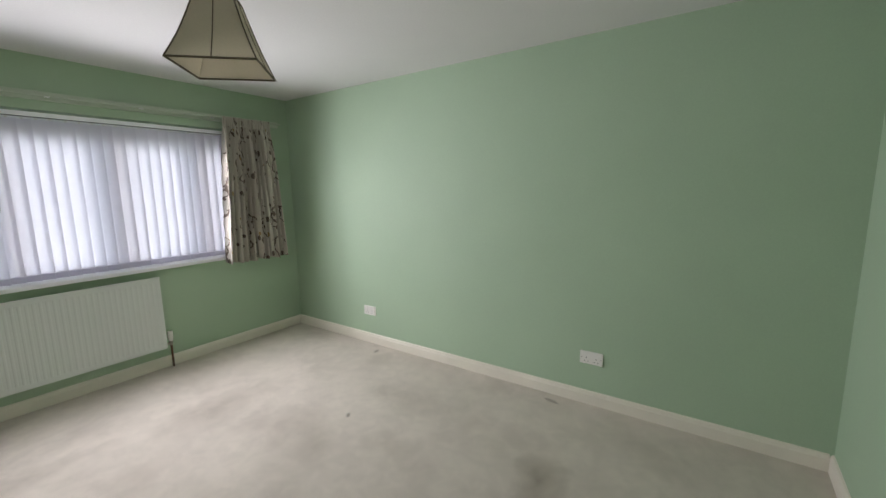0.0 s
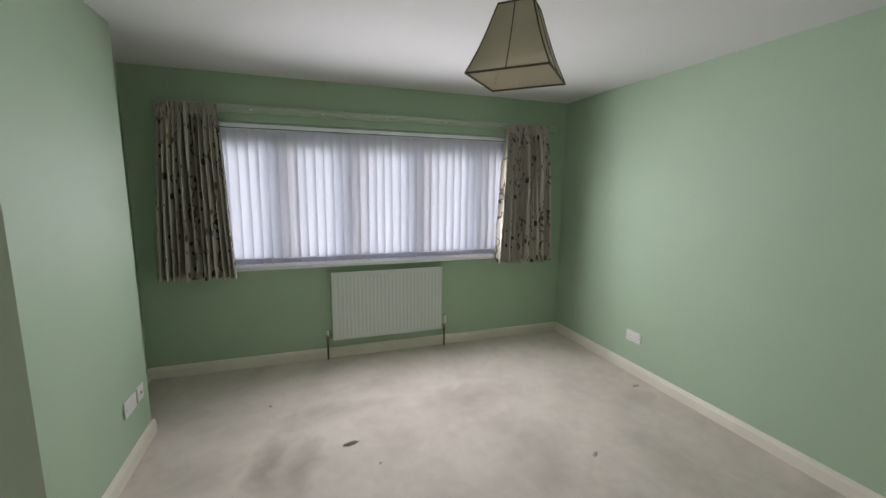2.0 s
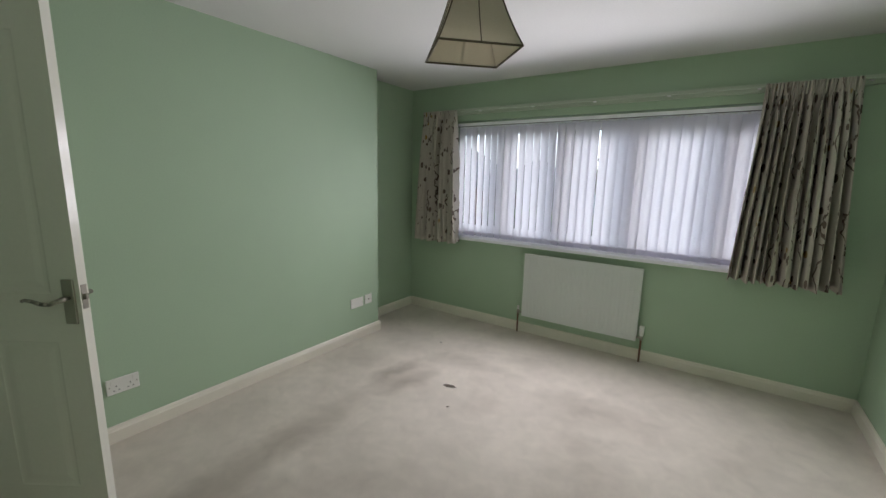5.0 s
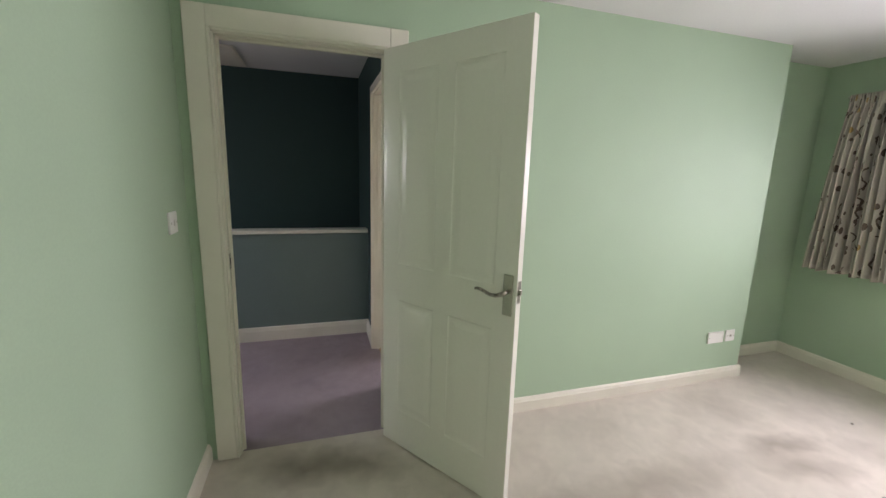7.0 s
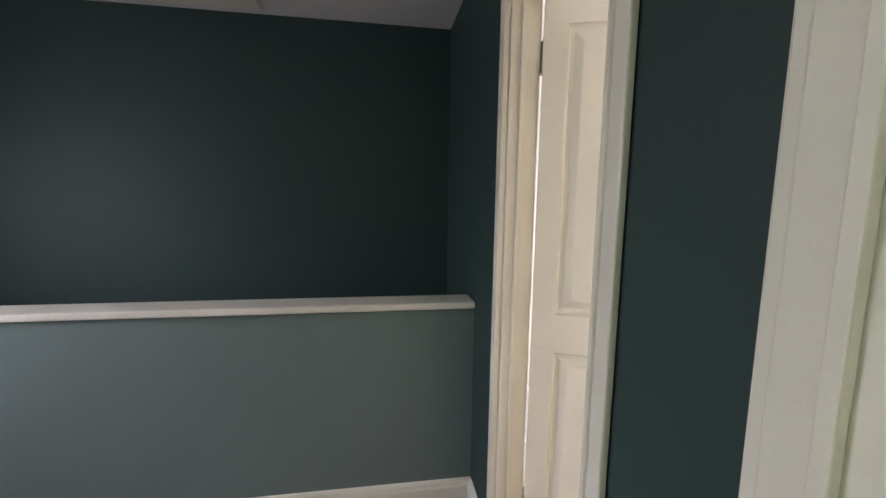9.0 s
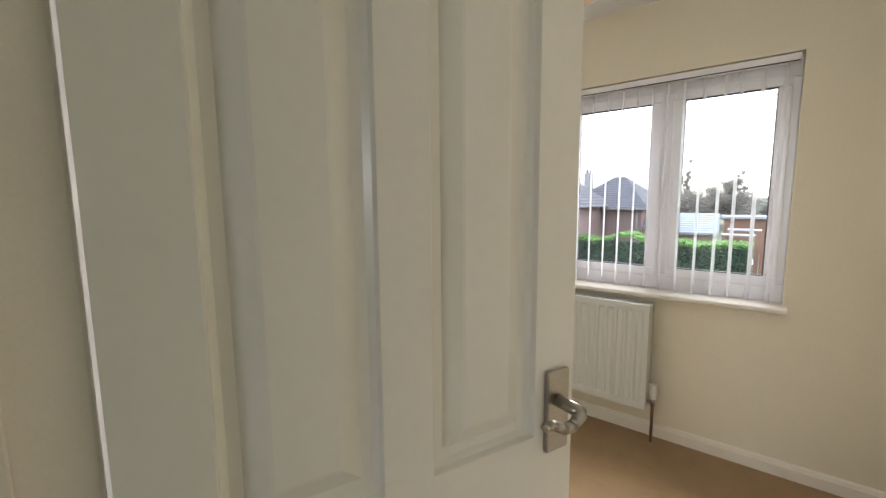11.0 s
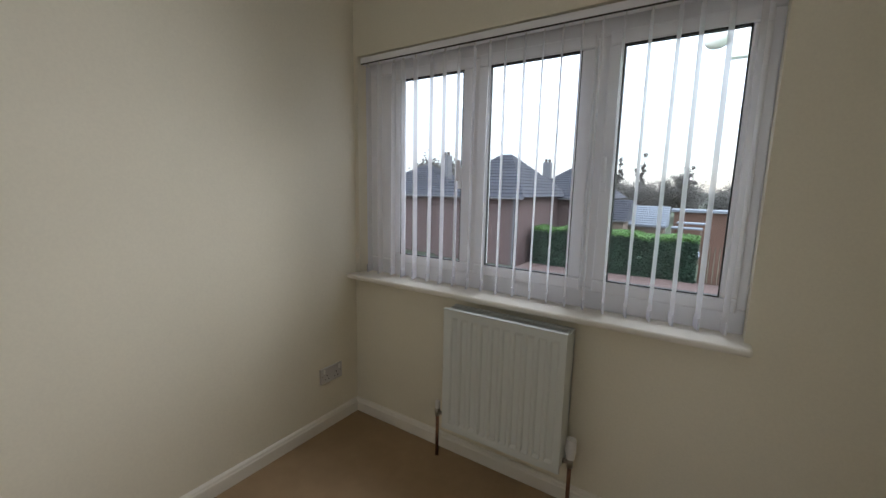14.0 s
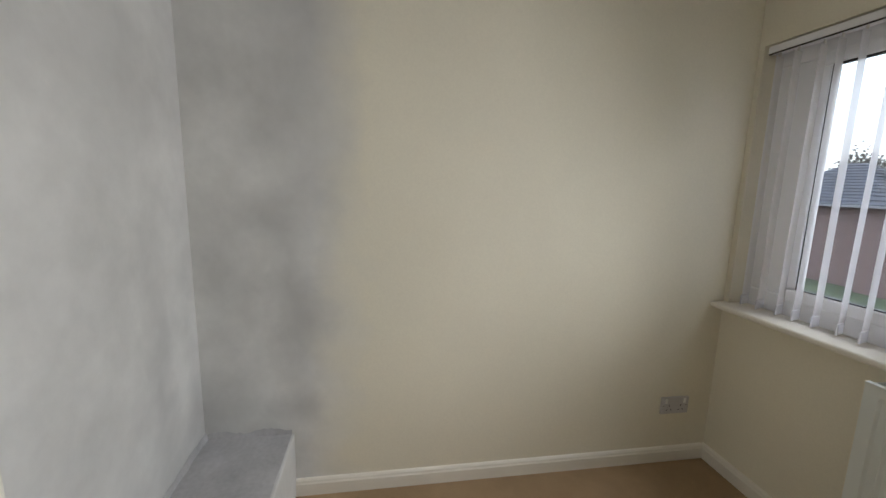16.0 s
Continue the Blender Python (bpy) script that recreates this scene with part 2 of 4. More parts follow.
def curtain_material():
    """Oatmeal cotton printed with broken dark twigs, small leaves and a few ochre ones."""
    m = cloth("printed_curtain_cotton", (0.56, 0.52, 0.455), 0.03)
    n, l = m.node_tree.nodes, m.node_tree.links
    base = n["Diffuse BSDF"].inputs["Color"].links[0].from_socket
    tc = n.new("ShaderNodeUVMap")

    def math_(op, a, b):
        k = n.new("ShaderNodeMath")
        k.operation = op
        l.new(a, k.inputs[0])
        if isinstance(b, float):
            k.inputs[1].default_value = b
        else:
            l.new(b, k.inputs[1])
        return k.outputs[0]

    def leaves(turn, scale, reach, rate):
        mp = n.new("ShaderNodeMapping")
        mp.inputs["Scale"].default_value = (1.7, 0.75, 1.0)
        mp.inputs["Rotation"].default_value = (0, 0, turn)
        l.new(tc.outputs[0], mp.inputs["Vector"])
        vo = n.new("ShaderNodeTexVoronoi")
        vo.inputs["Scale"].default_value = scale
        l.new(mp.outputs[0], vo.inputs["Vector"])
        return math_("MULTIPLY", math_("LESS_THAN", vo.outputs["Distance"], reach), math_("GREATER_THAN", vo.outputs["Color"], rate))

    wv = n.new("ShaderNodeTexWave")
    wv.inputs["Scale"].default_value = 3.6
    wv.inputs["Distortion"].default_value = 7
    wv.inputs["Detail"].default_value = 3
    wv.inputs["Detail Scale"].default_value = 1.6
    l.new(tc.outputs[0], wv.inputs["Vector"])
    gate = n.new("ShaderNodeTexNoise")
    gate.inputs["Scale"].default_value = 5.5
    l.new(tc.outputs[0], gate.inputs["Vector"])
    stem = math_("MULTIPLY", math_("GREATER_THAN", wv.outputs["Fac"], 0.972), math_("GREATER_THAN", gate.outputs["Fac"], 0.47))
    dark = math_("MAXIMUM", math_("MAXIMUM", leaves(0.5, 12.0, 0.25, 0.5), leaves(-0.4, 19.0, 0.24, 0.54)), stem)
    src = base
    for fac, colour in ((leaves(0.2, 11.0, 0.2, 0.7), (0.36, 0.25, 0.10, 1)), (dark, (0.15, 0.115, 0.095, 1))):
        mx = n.new("ShaderNodeMix")
        mx.data_type = "RGBA"
        l.new(fac, mx.inputs["Factor"])
        l.new(src, mx.inputs["A"])
        mx.inputs["B"].default_value = colour
        src = mx.outputs["Result"]
    for k in ("Diffuse BSDF", "Translucent BSDF"):
        l.new(src, n[k].inputs["Color"])
    return m


CURTAIN = curtain_material()


def plaster_material():
    """Cream paint that gives way to bare grey skim coat towards the bulkhead corner."""
    m = material("part_plastered_wall", (0.82, 0.77, 0.625), rough=0.7, grain=0.02, grain_size=120, blotch=0.035, bump=0.05)
    n, l = m.node_tree.nodes, m.node_tree.links
    b = n["Principled BSDF"]
    src = b.inputs["Base Color"].links[0].from_socket
    tc = n["Texture Coordinate"]
    sep = n.new("ShaderNodeSeparateXYZ")
    l.new(tc.outputs["Object"], sep.inputs[0])
    edge = n.new("ShaderNodeTexNoise")
    edge.inputs["Scale"].default_value = 3.0
    edge.inputs["Detail"].default_value = 5
    l.new(tc.outputs["Object"], edge.inputs["Vector"])
    add = n.new("ShaderNodeMath")
    add.operation = "MULTIPLY_ADD"
    add.inputs[1].default_value = 0.35
    l.new(edge.outputs["Fac"], add.inputs[0])
    l.new(sep.outputs["Y"], add.inputs[2])
    rp = n.new("ShaderNodeMapRange")
    rp.inputs["From Min"].default_value, rp.inputs["From Max"].default_value = -2.70, -2.46
    rp.inputs["To Min"].default_value, rp.inputs["To Max"].default_value = 1, 0
    l.new(add.outputs[0], rp.inputs["Value"])
    sk = n.new("ShaderNodeTexNoise")
    sk.inputs["Scale"].default_value = 2.6
    sk.inputs["Detail"].default_value = 7
    sk.inputs["Roughness"].default_value = 0.6
    l.new(tc.outputs["Object"], sk.inputs["Vector"])
    cr = n.new("ShaderNodeValToRGB")
    cr.color_ramp.elements[0].position, cr.color_ramp.elements[1].position = 0.34, 0.66
    cr.color_ramp.elements[0].color = (0.60, 0.595, 0.575, 1)
    cr.color_ramp.elements[1].color = (0.80, 0.795, 0.77, 1)
    l.new(sk.outputs["Fac"], cr.inputs["Fac"])
    mx = n.new("ShaderNodeMix")
    mx.data_type = "RGBA"
    l.new(rp.outputs[0], mx.inputs["Factor"])
    l.new(src, mx.inputs["A"])
    l.new(cr.outputs["Color"], mx.inputs["B"])
    l.new(mx.outputs["Result"], b.inputs["Base Color"])
    return m


PLASTER = plaster_material()
DAMP = (0.47, 0.465, 0.455)
for sx, sy, sz, rx, ry, rz, am in ((-2.22, -2.77, 0.80, 0.4, 0.16, 0.13, 0.6), (-2.22, -2.78, 0.43, 0.4, 0.13, 0.11, 0.7), (-2.22, -2.90, 1.21, 0.4, 0.13, 0.14, 0.7), (-2.22, -2.75, 1.75, 0.5, 0.24, 0.75, 0.5),
                                   (-2.22, -2.82, 0.95, 0.4, 0.10, 0.5, 0.5), (-1.93, -3.22, 0.75, 0.10, 0.4, 0.55, 0.6), (-1.80, -3.22, 1.65, 0.3, 0.4, 0.35, 0.45), (-2.20, -3.22, 0.45, 0.12, 0.3, 0.25, 0.6)):
    stain(PLASTER, sx, sy, rx, ry, 0, DAMP, am, sz, rz)
FRESH_PLASTER = material("fresh_grey_plaster", (0.47, 0.465, 0.47), rough=0.9, grain=0.06, grain_size=60, blotch=0.14, blotch_size=7, bump=0.2)


def glass_material():
    m = bpy.data.materials.new("window_glass")
    m.use_nodes = True
    n, l = m.node_tree.nodes, m.node_tree.links
    n.remove(n["Principled BSDF"])
    t, g, mx = n.new("ShaderNodeBsdfTransparent"), n.new("ShaderNodeBsdfGlossy"), n.new("ShaderNodeMixShader")
    g.inputs["Roughness"].default_value = 0.02
    t.inputs["Color"].default_value = (0.93, 0.95, 0.95, 1)
    f = n.new("ShaderNodeFresnel")
    f.inputs["IOR"].default_value = 1.35
    l.new(f.outputs[0], mx.inputs["Fac"])
    l.new(t.outputs[0], mx.inputs[1])
    l.new(g.outputs[0], mx.inputs[2])
    l.new(mx.outputs[0], n["Material Output"].inputs["Surface"])
    return m


GLASS = glass_material()


def brick_material():
    m = bpy.data.materials.new("red_brick")
    m.use_nodes = True
    n, l = m.node_tree.nodes, m.node_tree.links
    b = n["Principled BSDF"]
    b.inputs["Roughness"].default_value = 0.9
    tc = n.new("ShaderNodeTexCoord")
    mp = n.new("ShaderNodeMapping")
    mp.inputs["Rotation"].default_value = (radians(90), 0, 0)
    l.new(tc.outputs["Object"], mp.inputs["Vector"])
    br = n.new("ShaderNodeTexBrick")
    br.inputs["Color1"].default_value = (0.135, 0.082, 0.077, 1)
    br.inputs["Color2"].default_value = (0.11, 0.068, 0.066, 1)
    br.inputs["Mortar"].default_value = (0.17, 0.15, 0.14, 1)
    br.inputs["Scale"].default_value = 4.4
    l.new(mp.outputs[0], br.inputs["Vector"])
    l.new(br.outputs["Color"], b.inputs["Base Color"])
    return m


BRICK = brick_material()
ROOF = material("slate_roof", (0.05, 0.053, 0.068), rough=0.8, grain=0.35, grain_size=9, blotch=0.25, blotch_size=1.2)
SLATE_GREY = material("weathered_grey_plastic", (0.16, 0.16, 0.17), rough=0.6)
GRASS = material("grass", (0.05, 0.065, 0.035), rough=0.95, grain=0.4, grain_size=5, blotch=0.3, blotch_size=0.2)
PAVING = material("red_brown_block_paving", (0.17, 0.115, 0.10), rough=0.9, grain=0.25, grain_size=14, blotch=0.2, blotch_size=0.8)
ASPHALT = material("asphalt", (0.06, 0.06, 0.062), rough=0.9, grain=0.2, grain_size=60, blotch=0.15)
# hedge leaves: darker green on the sides, brighter green on the top
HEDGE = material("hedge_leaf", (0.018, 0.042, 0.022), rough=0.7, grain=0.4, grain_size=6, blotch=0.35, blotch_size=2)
HEDGE_TOP = material("hedge_top_leaf", (0.085, 0.18, 0.04), rough=0.7, grain=0.3, grain_size=8, blotch=0.3, blotch_size=2)
TREE_LEAF = material("autumn_foliage", (0.13, 0.12, 0.105), rough=0.8, grain=0.4, grain_size=2, blotch=0.35, blotch_size=0.3)
BARK = material("bark", (0.09, 0.07, 0.055), rough=0.9, grain=0.3, grain_size=12)
WHITE_ROOF = material("pale_shed_roof", (0.20, 0.225, 0.26), rough=0.6, grain=0.08, grain_size=8)
FENCE_WOOD = material("fence_wood", (0.15, 0.085, 0.06), rough=0.85, grain=0.2, grain_size=15)
TIMBER = material("weathered_timber", (0.22, 0.17, 0.13), rough=0.85, grain=0.2, grain_size=15)
TUFT = material("lifted_carpet_fibre", (0.42, 0.37, 0.32), rough=1.0, grain=0.3, grain_size=400)
EARTH = material("carpet_snag_fibre", (0.16, 0.13, 0.105), rough=1.0, grain=0.4, grain_size=400)


# ---- mesh helpers ----
def box(bm, x0, y0, z0, x1, y1, z1, bevel=0.0, seg=2):
    r = bmesh.ops.create_cube(bm, size=1.0)
    vs = r["verts"]
    for v in vs:
        v.co = Vector(((x0 + x1) / 2 + v.co.x * (x1 - x0), (y0 + y1) / 2 + v.co.y * (y1 - y0), (z0 + z1) / 2 + v.co.z * (z1 - z0)))
    if bevel:
        es = list({e for v in vs for e in v.link_edges})
        bmesh.ops.bevel(bm, geom=es, offset=bevel, segments=seg, affect="EDGES", profile=0.5)


def cyl(bm, p0, p1, r0, r1=None, seg=14):
    """A capped tapered tube from p0 to p1."""
    r1 = r0 if r1 is None else r1
    p0, p1 = Vector(p0), Vector(p1)
    d = p1 - p0
    m = Matrix.Translation((p0 + p1) / 2) @ d.to_track_quat("Z", "Y").to_matrix().to_4x4()
    bmesh.ops.create_cone(bm, cap_ends=True, segments=seg, radius1=r0, radius2=r1, depth=d.length, matrix=m)


def link(name, bm, mat, smooth=False):
    me = bpy.data.meshes.new(name)
    bmesh.ops.recalc_face_normals(bm, faces=bm.faces)
    bm.to_mesh(me)
    bm.free()
    me.materials.append(mat)
    if smooth:
        for p in me.polygons:
            p.use_smooth = True
    return new(name, me)


def part(name, bm, mat, parent, label="", smooth=False):
    ob = link(name, bm, mat, smooth)
    ob.parent = parent
    if label:
        tagged(ob, label)
    return ob


def boxpart(name, dims, mat, parent, label="", bevel=0.0):
    bm = bmesh.new()
    box(bm, *dims, bevel=bevel)
    return part(name, bm, mat, parent, label)


def empty(name, x=0, y=0, z=0, rz=0):
    ob = new(name)
    ob.matrix_world = pose(x, y, z, 0, 0, rz)
    return ob


def structure(name, boxes, mat, label, category):
    bm = bmesh.new()
    for b in boxes:
        box(bm, *b)
    return tagged(link(name, bm, mat), label, category, kind="structure")


# ---- plan ----
H = 2.312                     # ceiling
AE, AS, AR = 3.405, -4.335, -0.262    # bedroom: east wall, south wall, recess by the window
AB = -0.818                   # end of the thick part of the west wall
DA0, DA1 = -4.21, -3.44     # bedroom doorway in the west wall
SW, BW, BE, BN, BS = -2.19, -2.313, -0.11, -0.985, -3.28   # box room
HS = -3.375                   # landing's north wall
DB0, DB1 = -1.113, -0.485     # box room doorway
CAPX = -1.478                 # stair half wall, landing face
DH = 2.0                      # door opening height
WA = (0.22, 3.10, 0.835, 1.97)      # bedroom window: x0, x1, sill, head
WB = (-2.285, -0.585, 0.815, 1.95)    # box room window
HL = -6.2                     # landing's far end
FB = 0.028                    # box room carpet
GZ = -2.12                    # ground outside

# ---- floors and ceilings ----
structure("floor_bedroom", [(0.0, AS, -0.2, AE, 0.0, 0.0), (AR, AB, -0.2, 0.0, 0.0, 0.0), (-0.03, DA0, -0.2, 0.0, DA1, 0.0)], CARPET_A, "worn beige fitted carpet with stains and drag marks", "carpet")
structure("floor_landing", [(CAPX, HL, -0.2, -0.1, HS, -0.002), (-0.1, DA0, -0.2, -0.03, DA1, -0.002), (DB0, HS, -0.2, DB1, -3.335, -0.002)], CARPET_H, "mauve grey fitted carpet on the landing", "carpet")
structure("floor_box_room", [(BW, BS, -0.2, BE, BN, FB)], CARPET_B, "tan fitted carpet in the box room", "carpet")
bm = bmesh.new()
box(bm, DB0, -3.335, -0.2, DB1, BS, FB)
for v in bm.verts:
    if v.co.y < -3.3 and v.co.z > 0:
        v.co.z = 0.004
tagged(link("floor_threshold", bm, CARPET_B), "tan carpet sloping down at the box room doorway", "carpet", kind="structure")
structure("ceiling_bedroom", [(0.0, AS, H, AE, 0.0, H + 0.1), (AR, AB, H, 0.0, 0.0, H + 0.1)], CEILING, "matt white plaster ceiling of the bedroom", "ceiling")
structure("ceiling_landing", [(BW, HL, H, -0.1, HS, H + 0.1)], CEILING, "matt white plaster ceiling over landing and stairs", "ceiling")
structure("ceiling_box_room", [(BW, BS, H, BE, BN, H + 0.1)], CEILING, "matt white plaster ceiling of the box room", "ceiling")

# ---- bedroom walls ----
x0, x1, s0, h0 = WA
structure("wall_bedroom_north", [(AR - 0.3, 0, -0.2, x0, 0.30, H + 0.1), (x1, 0, -0.2, AE + 0.3, 0.30, H + 0.1), (x0, 0, -0.2, x1, 0.30, s0 - 0.02), (x0, 0, h0, x1, 0.30, H + 0.1)], GREEN, "sage green painted wall round the bedroom window", "wall")
structure("wall_bedroom_east", [(AE, AS - 0.1, -0.2, AE + 0.3, 0, H + 0.1)], GREEN, "long sage green painted bedroom wall", "wall")
structure("wall_bedroom_south", [(-0.05, AS - 0.1, -0.2, 2.2, AS, H + 0.1), (2.2, AS - 0.1, -0.2, AE, -4.243, H + 0.1)], GREEN, "sage green painted wall behind the bedroom doorway", "wall")
structure("wall_bedroom_west", [(-0.05, DA1, -0.2, 0, AB, H + 0.1), (-0.05, AS, -0.2, 0, DA0, H + 0.1), (-0.05, DA0, DH, 0, DA1, H + 0.1)], GREEN, "sage green painted wall with the bedroom doorway", "wall")
structure("wall_bedroom_recess", [(AR - 0.3, AB, -0.2, AR, 0, H + 0.1), (AR - 0.3, AB - 0.1, -0.2, -0.05, AB, H + 0.1)], GREEN, "sage green painted recess beside the bedroom window", "wall")

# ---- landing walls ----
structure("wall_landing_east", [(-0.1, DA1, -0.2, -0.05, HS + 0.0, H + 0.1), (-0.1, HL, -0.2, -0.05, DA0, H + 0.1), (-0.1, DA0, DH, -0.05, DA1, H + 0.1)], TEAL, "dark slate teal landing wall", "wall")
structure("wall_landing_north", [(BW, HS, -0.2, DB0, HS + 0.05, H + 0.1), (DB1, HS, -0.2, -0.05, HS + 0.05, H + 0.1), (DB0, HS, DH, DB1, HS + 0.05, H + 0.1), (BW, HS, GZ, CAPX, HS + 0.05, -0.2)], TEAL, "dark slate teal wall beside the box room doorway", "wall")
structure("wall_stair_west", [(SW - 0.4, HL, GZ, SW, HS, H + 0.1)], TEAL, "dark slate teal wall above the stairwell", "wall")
# the opening in this unseen end wall is added, to go with the fill lamps
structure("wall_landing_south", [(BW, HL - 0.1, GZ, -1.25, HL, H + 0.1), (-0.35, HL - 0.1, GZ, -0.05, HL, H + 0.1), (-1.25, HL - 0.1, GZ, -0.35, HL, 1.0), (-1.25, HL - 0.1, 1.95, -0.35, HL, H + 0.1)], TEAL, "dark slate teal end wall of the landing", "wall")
structure("wall_stair_half", [(CAPX - 0.1, HL, GZ, CAPX, HS, 0.908)], TEAL_LIT, "slate teal half-height wall guarding the stairs", "wall")
structure("floor_stairwell", [(BW, HL, GZ - 0.1, CAPX - 0.1, HS, GZ)], CARPET_H, "dark carpeted floor at the bottom of the stairwell", "floor")

# ---- box room walls ----
x0, x1, s0, h0 = WB
structure("wall_box_room_north", [(BW - 0.3, BN, -0.2, x0, BN + 0.28, H + 0.1), (x1, BN, -0.2, -0.56, BN + 0.28, H + 0.1), (-0.56, BN, -0.2, -0.05, BN + 0.09, H + 0.1), (x0, BN, -0.2, x1, BN + 0.28, s0 - 0.02), (x0, BN, h0, x1, BN + 0.28, H + 0.1)], CREAM, "cream painted wall round the box room window", "wall")
structure("wall_box_room_east", [(BE, BS, -0.2, -0.05, BN, H + 0.1)], CREAM, "plain cream painted box room wall", "wall")
structure("wall_box_room_west", [(BW - 0.3, BS - 0.1, -0.2, BW, BN, H + 0.1)], PLASTER, "cream wall with bare grey plaster beside the bulkhead", "wall")
structure("wall_box_room_south", [(BW, BS - 0.045, -0.2, DB0, BS, H + 0.1), (DB1, BS - 0.045, -0.2, -0.05, BS, H + 0.1), (DB0, BS - 0.045, DH, DB1, BS, H + 0.1)], PLASTER, "freshly skimmed grey plaster wall beside the door", "wall")
bm = bmesh.new()
box(bm, BW, BS, FB, -1.42, -2.937, 0.310, bevel=0.006)
bulkhead = tagged(link("stair_bulkhead", bm, PLASTER), "low boxed-in stair bulkhead with bare plaster top", "bulkhead", kind="structure")
boxpart("plaster_top", (BW, BS, 0.309, -1.43, -2.947, 0.315), FRESH_PLASTER, bulkhead, "rough grey plaster top", bevel=0.002)
rng = random.Random(31)
for (ax, ay), (bx, by), (ux, uy) in (((BW, BS + 0.01), (BW, -2.947), (1, 0)), ((BW, BS), (-1.43, BS), (0, 1))):
    bm = bmesh.new()
    back, front = [], []
    for i in range(25):
        u = i / 24
        x, y = ax + (bx - ax) * u, ay + (by - ay) * u
        h, w = 0.02 + 0.007 * math.sin(u * 11) + rng.uniform(-0.003, 0.004), 0.011 + rng.uniform(-0.003, 0.004)
        back.append(bm.verts.new((x + ux * 0.002, y + uy * 0.002, 0.315 + h)))
        front.append(bm.verts.new((x + ux * w, y + uy * w, 0.314)))
    for i in range(24):
        bm.faces.new((back[i], back[i + 1], front[i + 1], front[i]))
    part("plaster_fillet", bm, FRESH_PLASTER, bulkhead, "uneven smear of grey plaster", smooth=True)


# ---- trim ----
def skirting(name, p, q, n, mat, label, h=0.09, t=0.018, z0=0.0):
    """Baseboard from p to q; n points into the room. Its top edge is rounded over."""
    prof = [(0, 0), (t, 0), (t, h * 0.72), (t * 0.8, h * 0.80), (t * 0.72, h * 0.90), (t * 0.45, h * 0.97), (0, h)]
    bm = bmesh.new()
    rings = []
    for e in (p, q):
        rings.append([bm.verts.new((e[0] + n[0] * a, e[1] + n[1] * a, z0 + z)) for a, z in prof])
    k = len(prof)
    for i in range(k):
        bm.faces.new((rings[0][i], rings[0][(i + 1) % k], rings[1][(i + 1) % k], rings[1][i]))
    bm.faces.new(rings[0]), bm.faces.new(rings[1][::-1])
    return tagged(link(name, bm, mat), label, "baseboard", kind="structure")


LA = "cream gloss painted baseboard above the beige carpet"
T = 0.018
for p, q, n in (((AR, 0), (AE, 0), (0, -1)), ((AE, -T), (AE, -4.243 + T), (-1, 0)), ((AE, -4.243), (2.2 - T, -4.243), (0, 1)), ((2.2, -4.243), (2.2, AS + T), (-1, 0)),
                ((2.2, AS), (0, AS), (0, 1)), ((0, AB + T), (0, DA1 + 0.083), (1, 0)), ((AR, -T), (AR, AB + T), (1, 0)), ((AR, AB), (0, AB), (0, 1))):
    skirting("baseboard_bedroom", p, q, n, TRIM_A, LA)
LH = "deep cream painted baseboard on the landing"
for p, q, n in (((CAPX, HL), (CAPX, HS), (1, 0)), ((CAPX + T, HS), (DB0 - 0.045, HS), (0, -1)), ((DB1 + 0.045, HS), (-0.1, HS), (0, -1)), ((-0.1, DA0 - 0.083), (-0.1, HL), (-1, 0))):
    skirting("baseboard_landing", p, q, n, TRIM_A, LH, h=0.12)
LB = "white gloss painted moulded baseboard above the tan carpet"
for p, q, n in (((BW, BN), (BE, BN), (0, -1)), ((BE, BN - T), (BE, BS), (-1, 0)), ((BW, BN - T), (BW, -2.937), (1, 0)), ((BE - T, BS), (DB1 + 0.045, BS), (0, 1))):
    skirting("baseboard_box_room", p, q, n, TRIM_B, LB, h=0.073, z0=FB)

bm = bmesh.new()
box(bm, CAPX - 0.125, HL, 0.908, CAPX + 0.022, HS - 0.002, 0.938, bevel=0.007)
tagged(link("half_wall_cap", bm, TRIM_A), "cream painted timber capping on the stair half wall", "capping", kind="structure")
bm = bmesh.new()
box(bm, -2.1, -5.1, H - 0.02, -1.49, -4.35, H - 0.001, bevel=0.006)
tagged(link("loft_hatch", bm, TRIM_A), "cream painted loft hatch in the landing ceiling", "hatch", kind="structure")


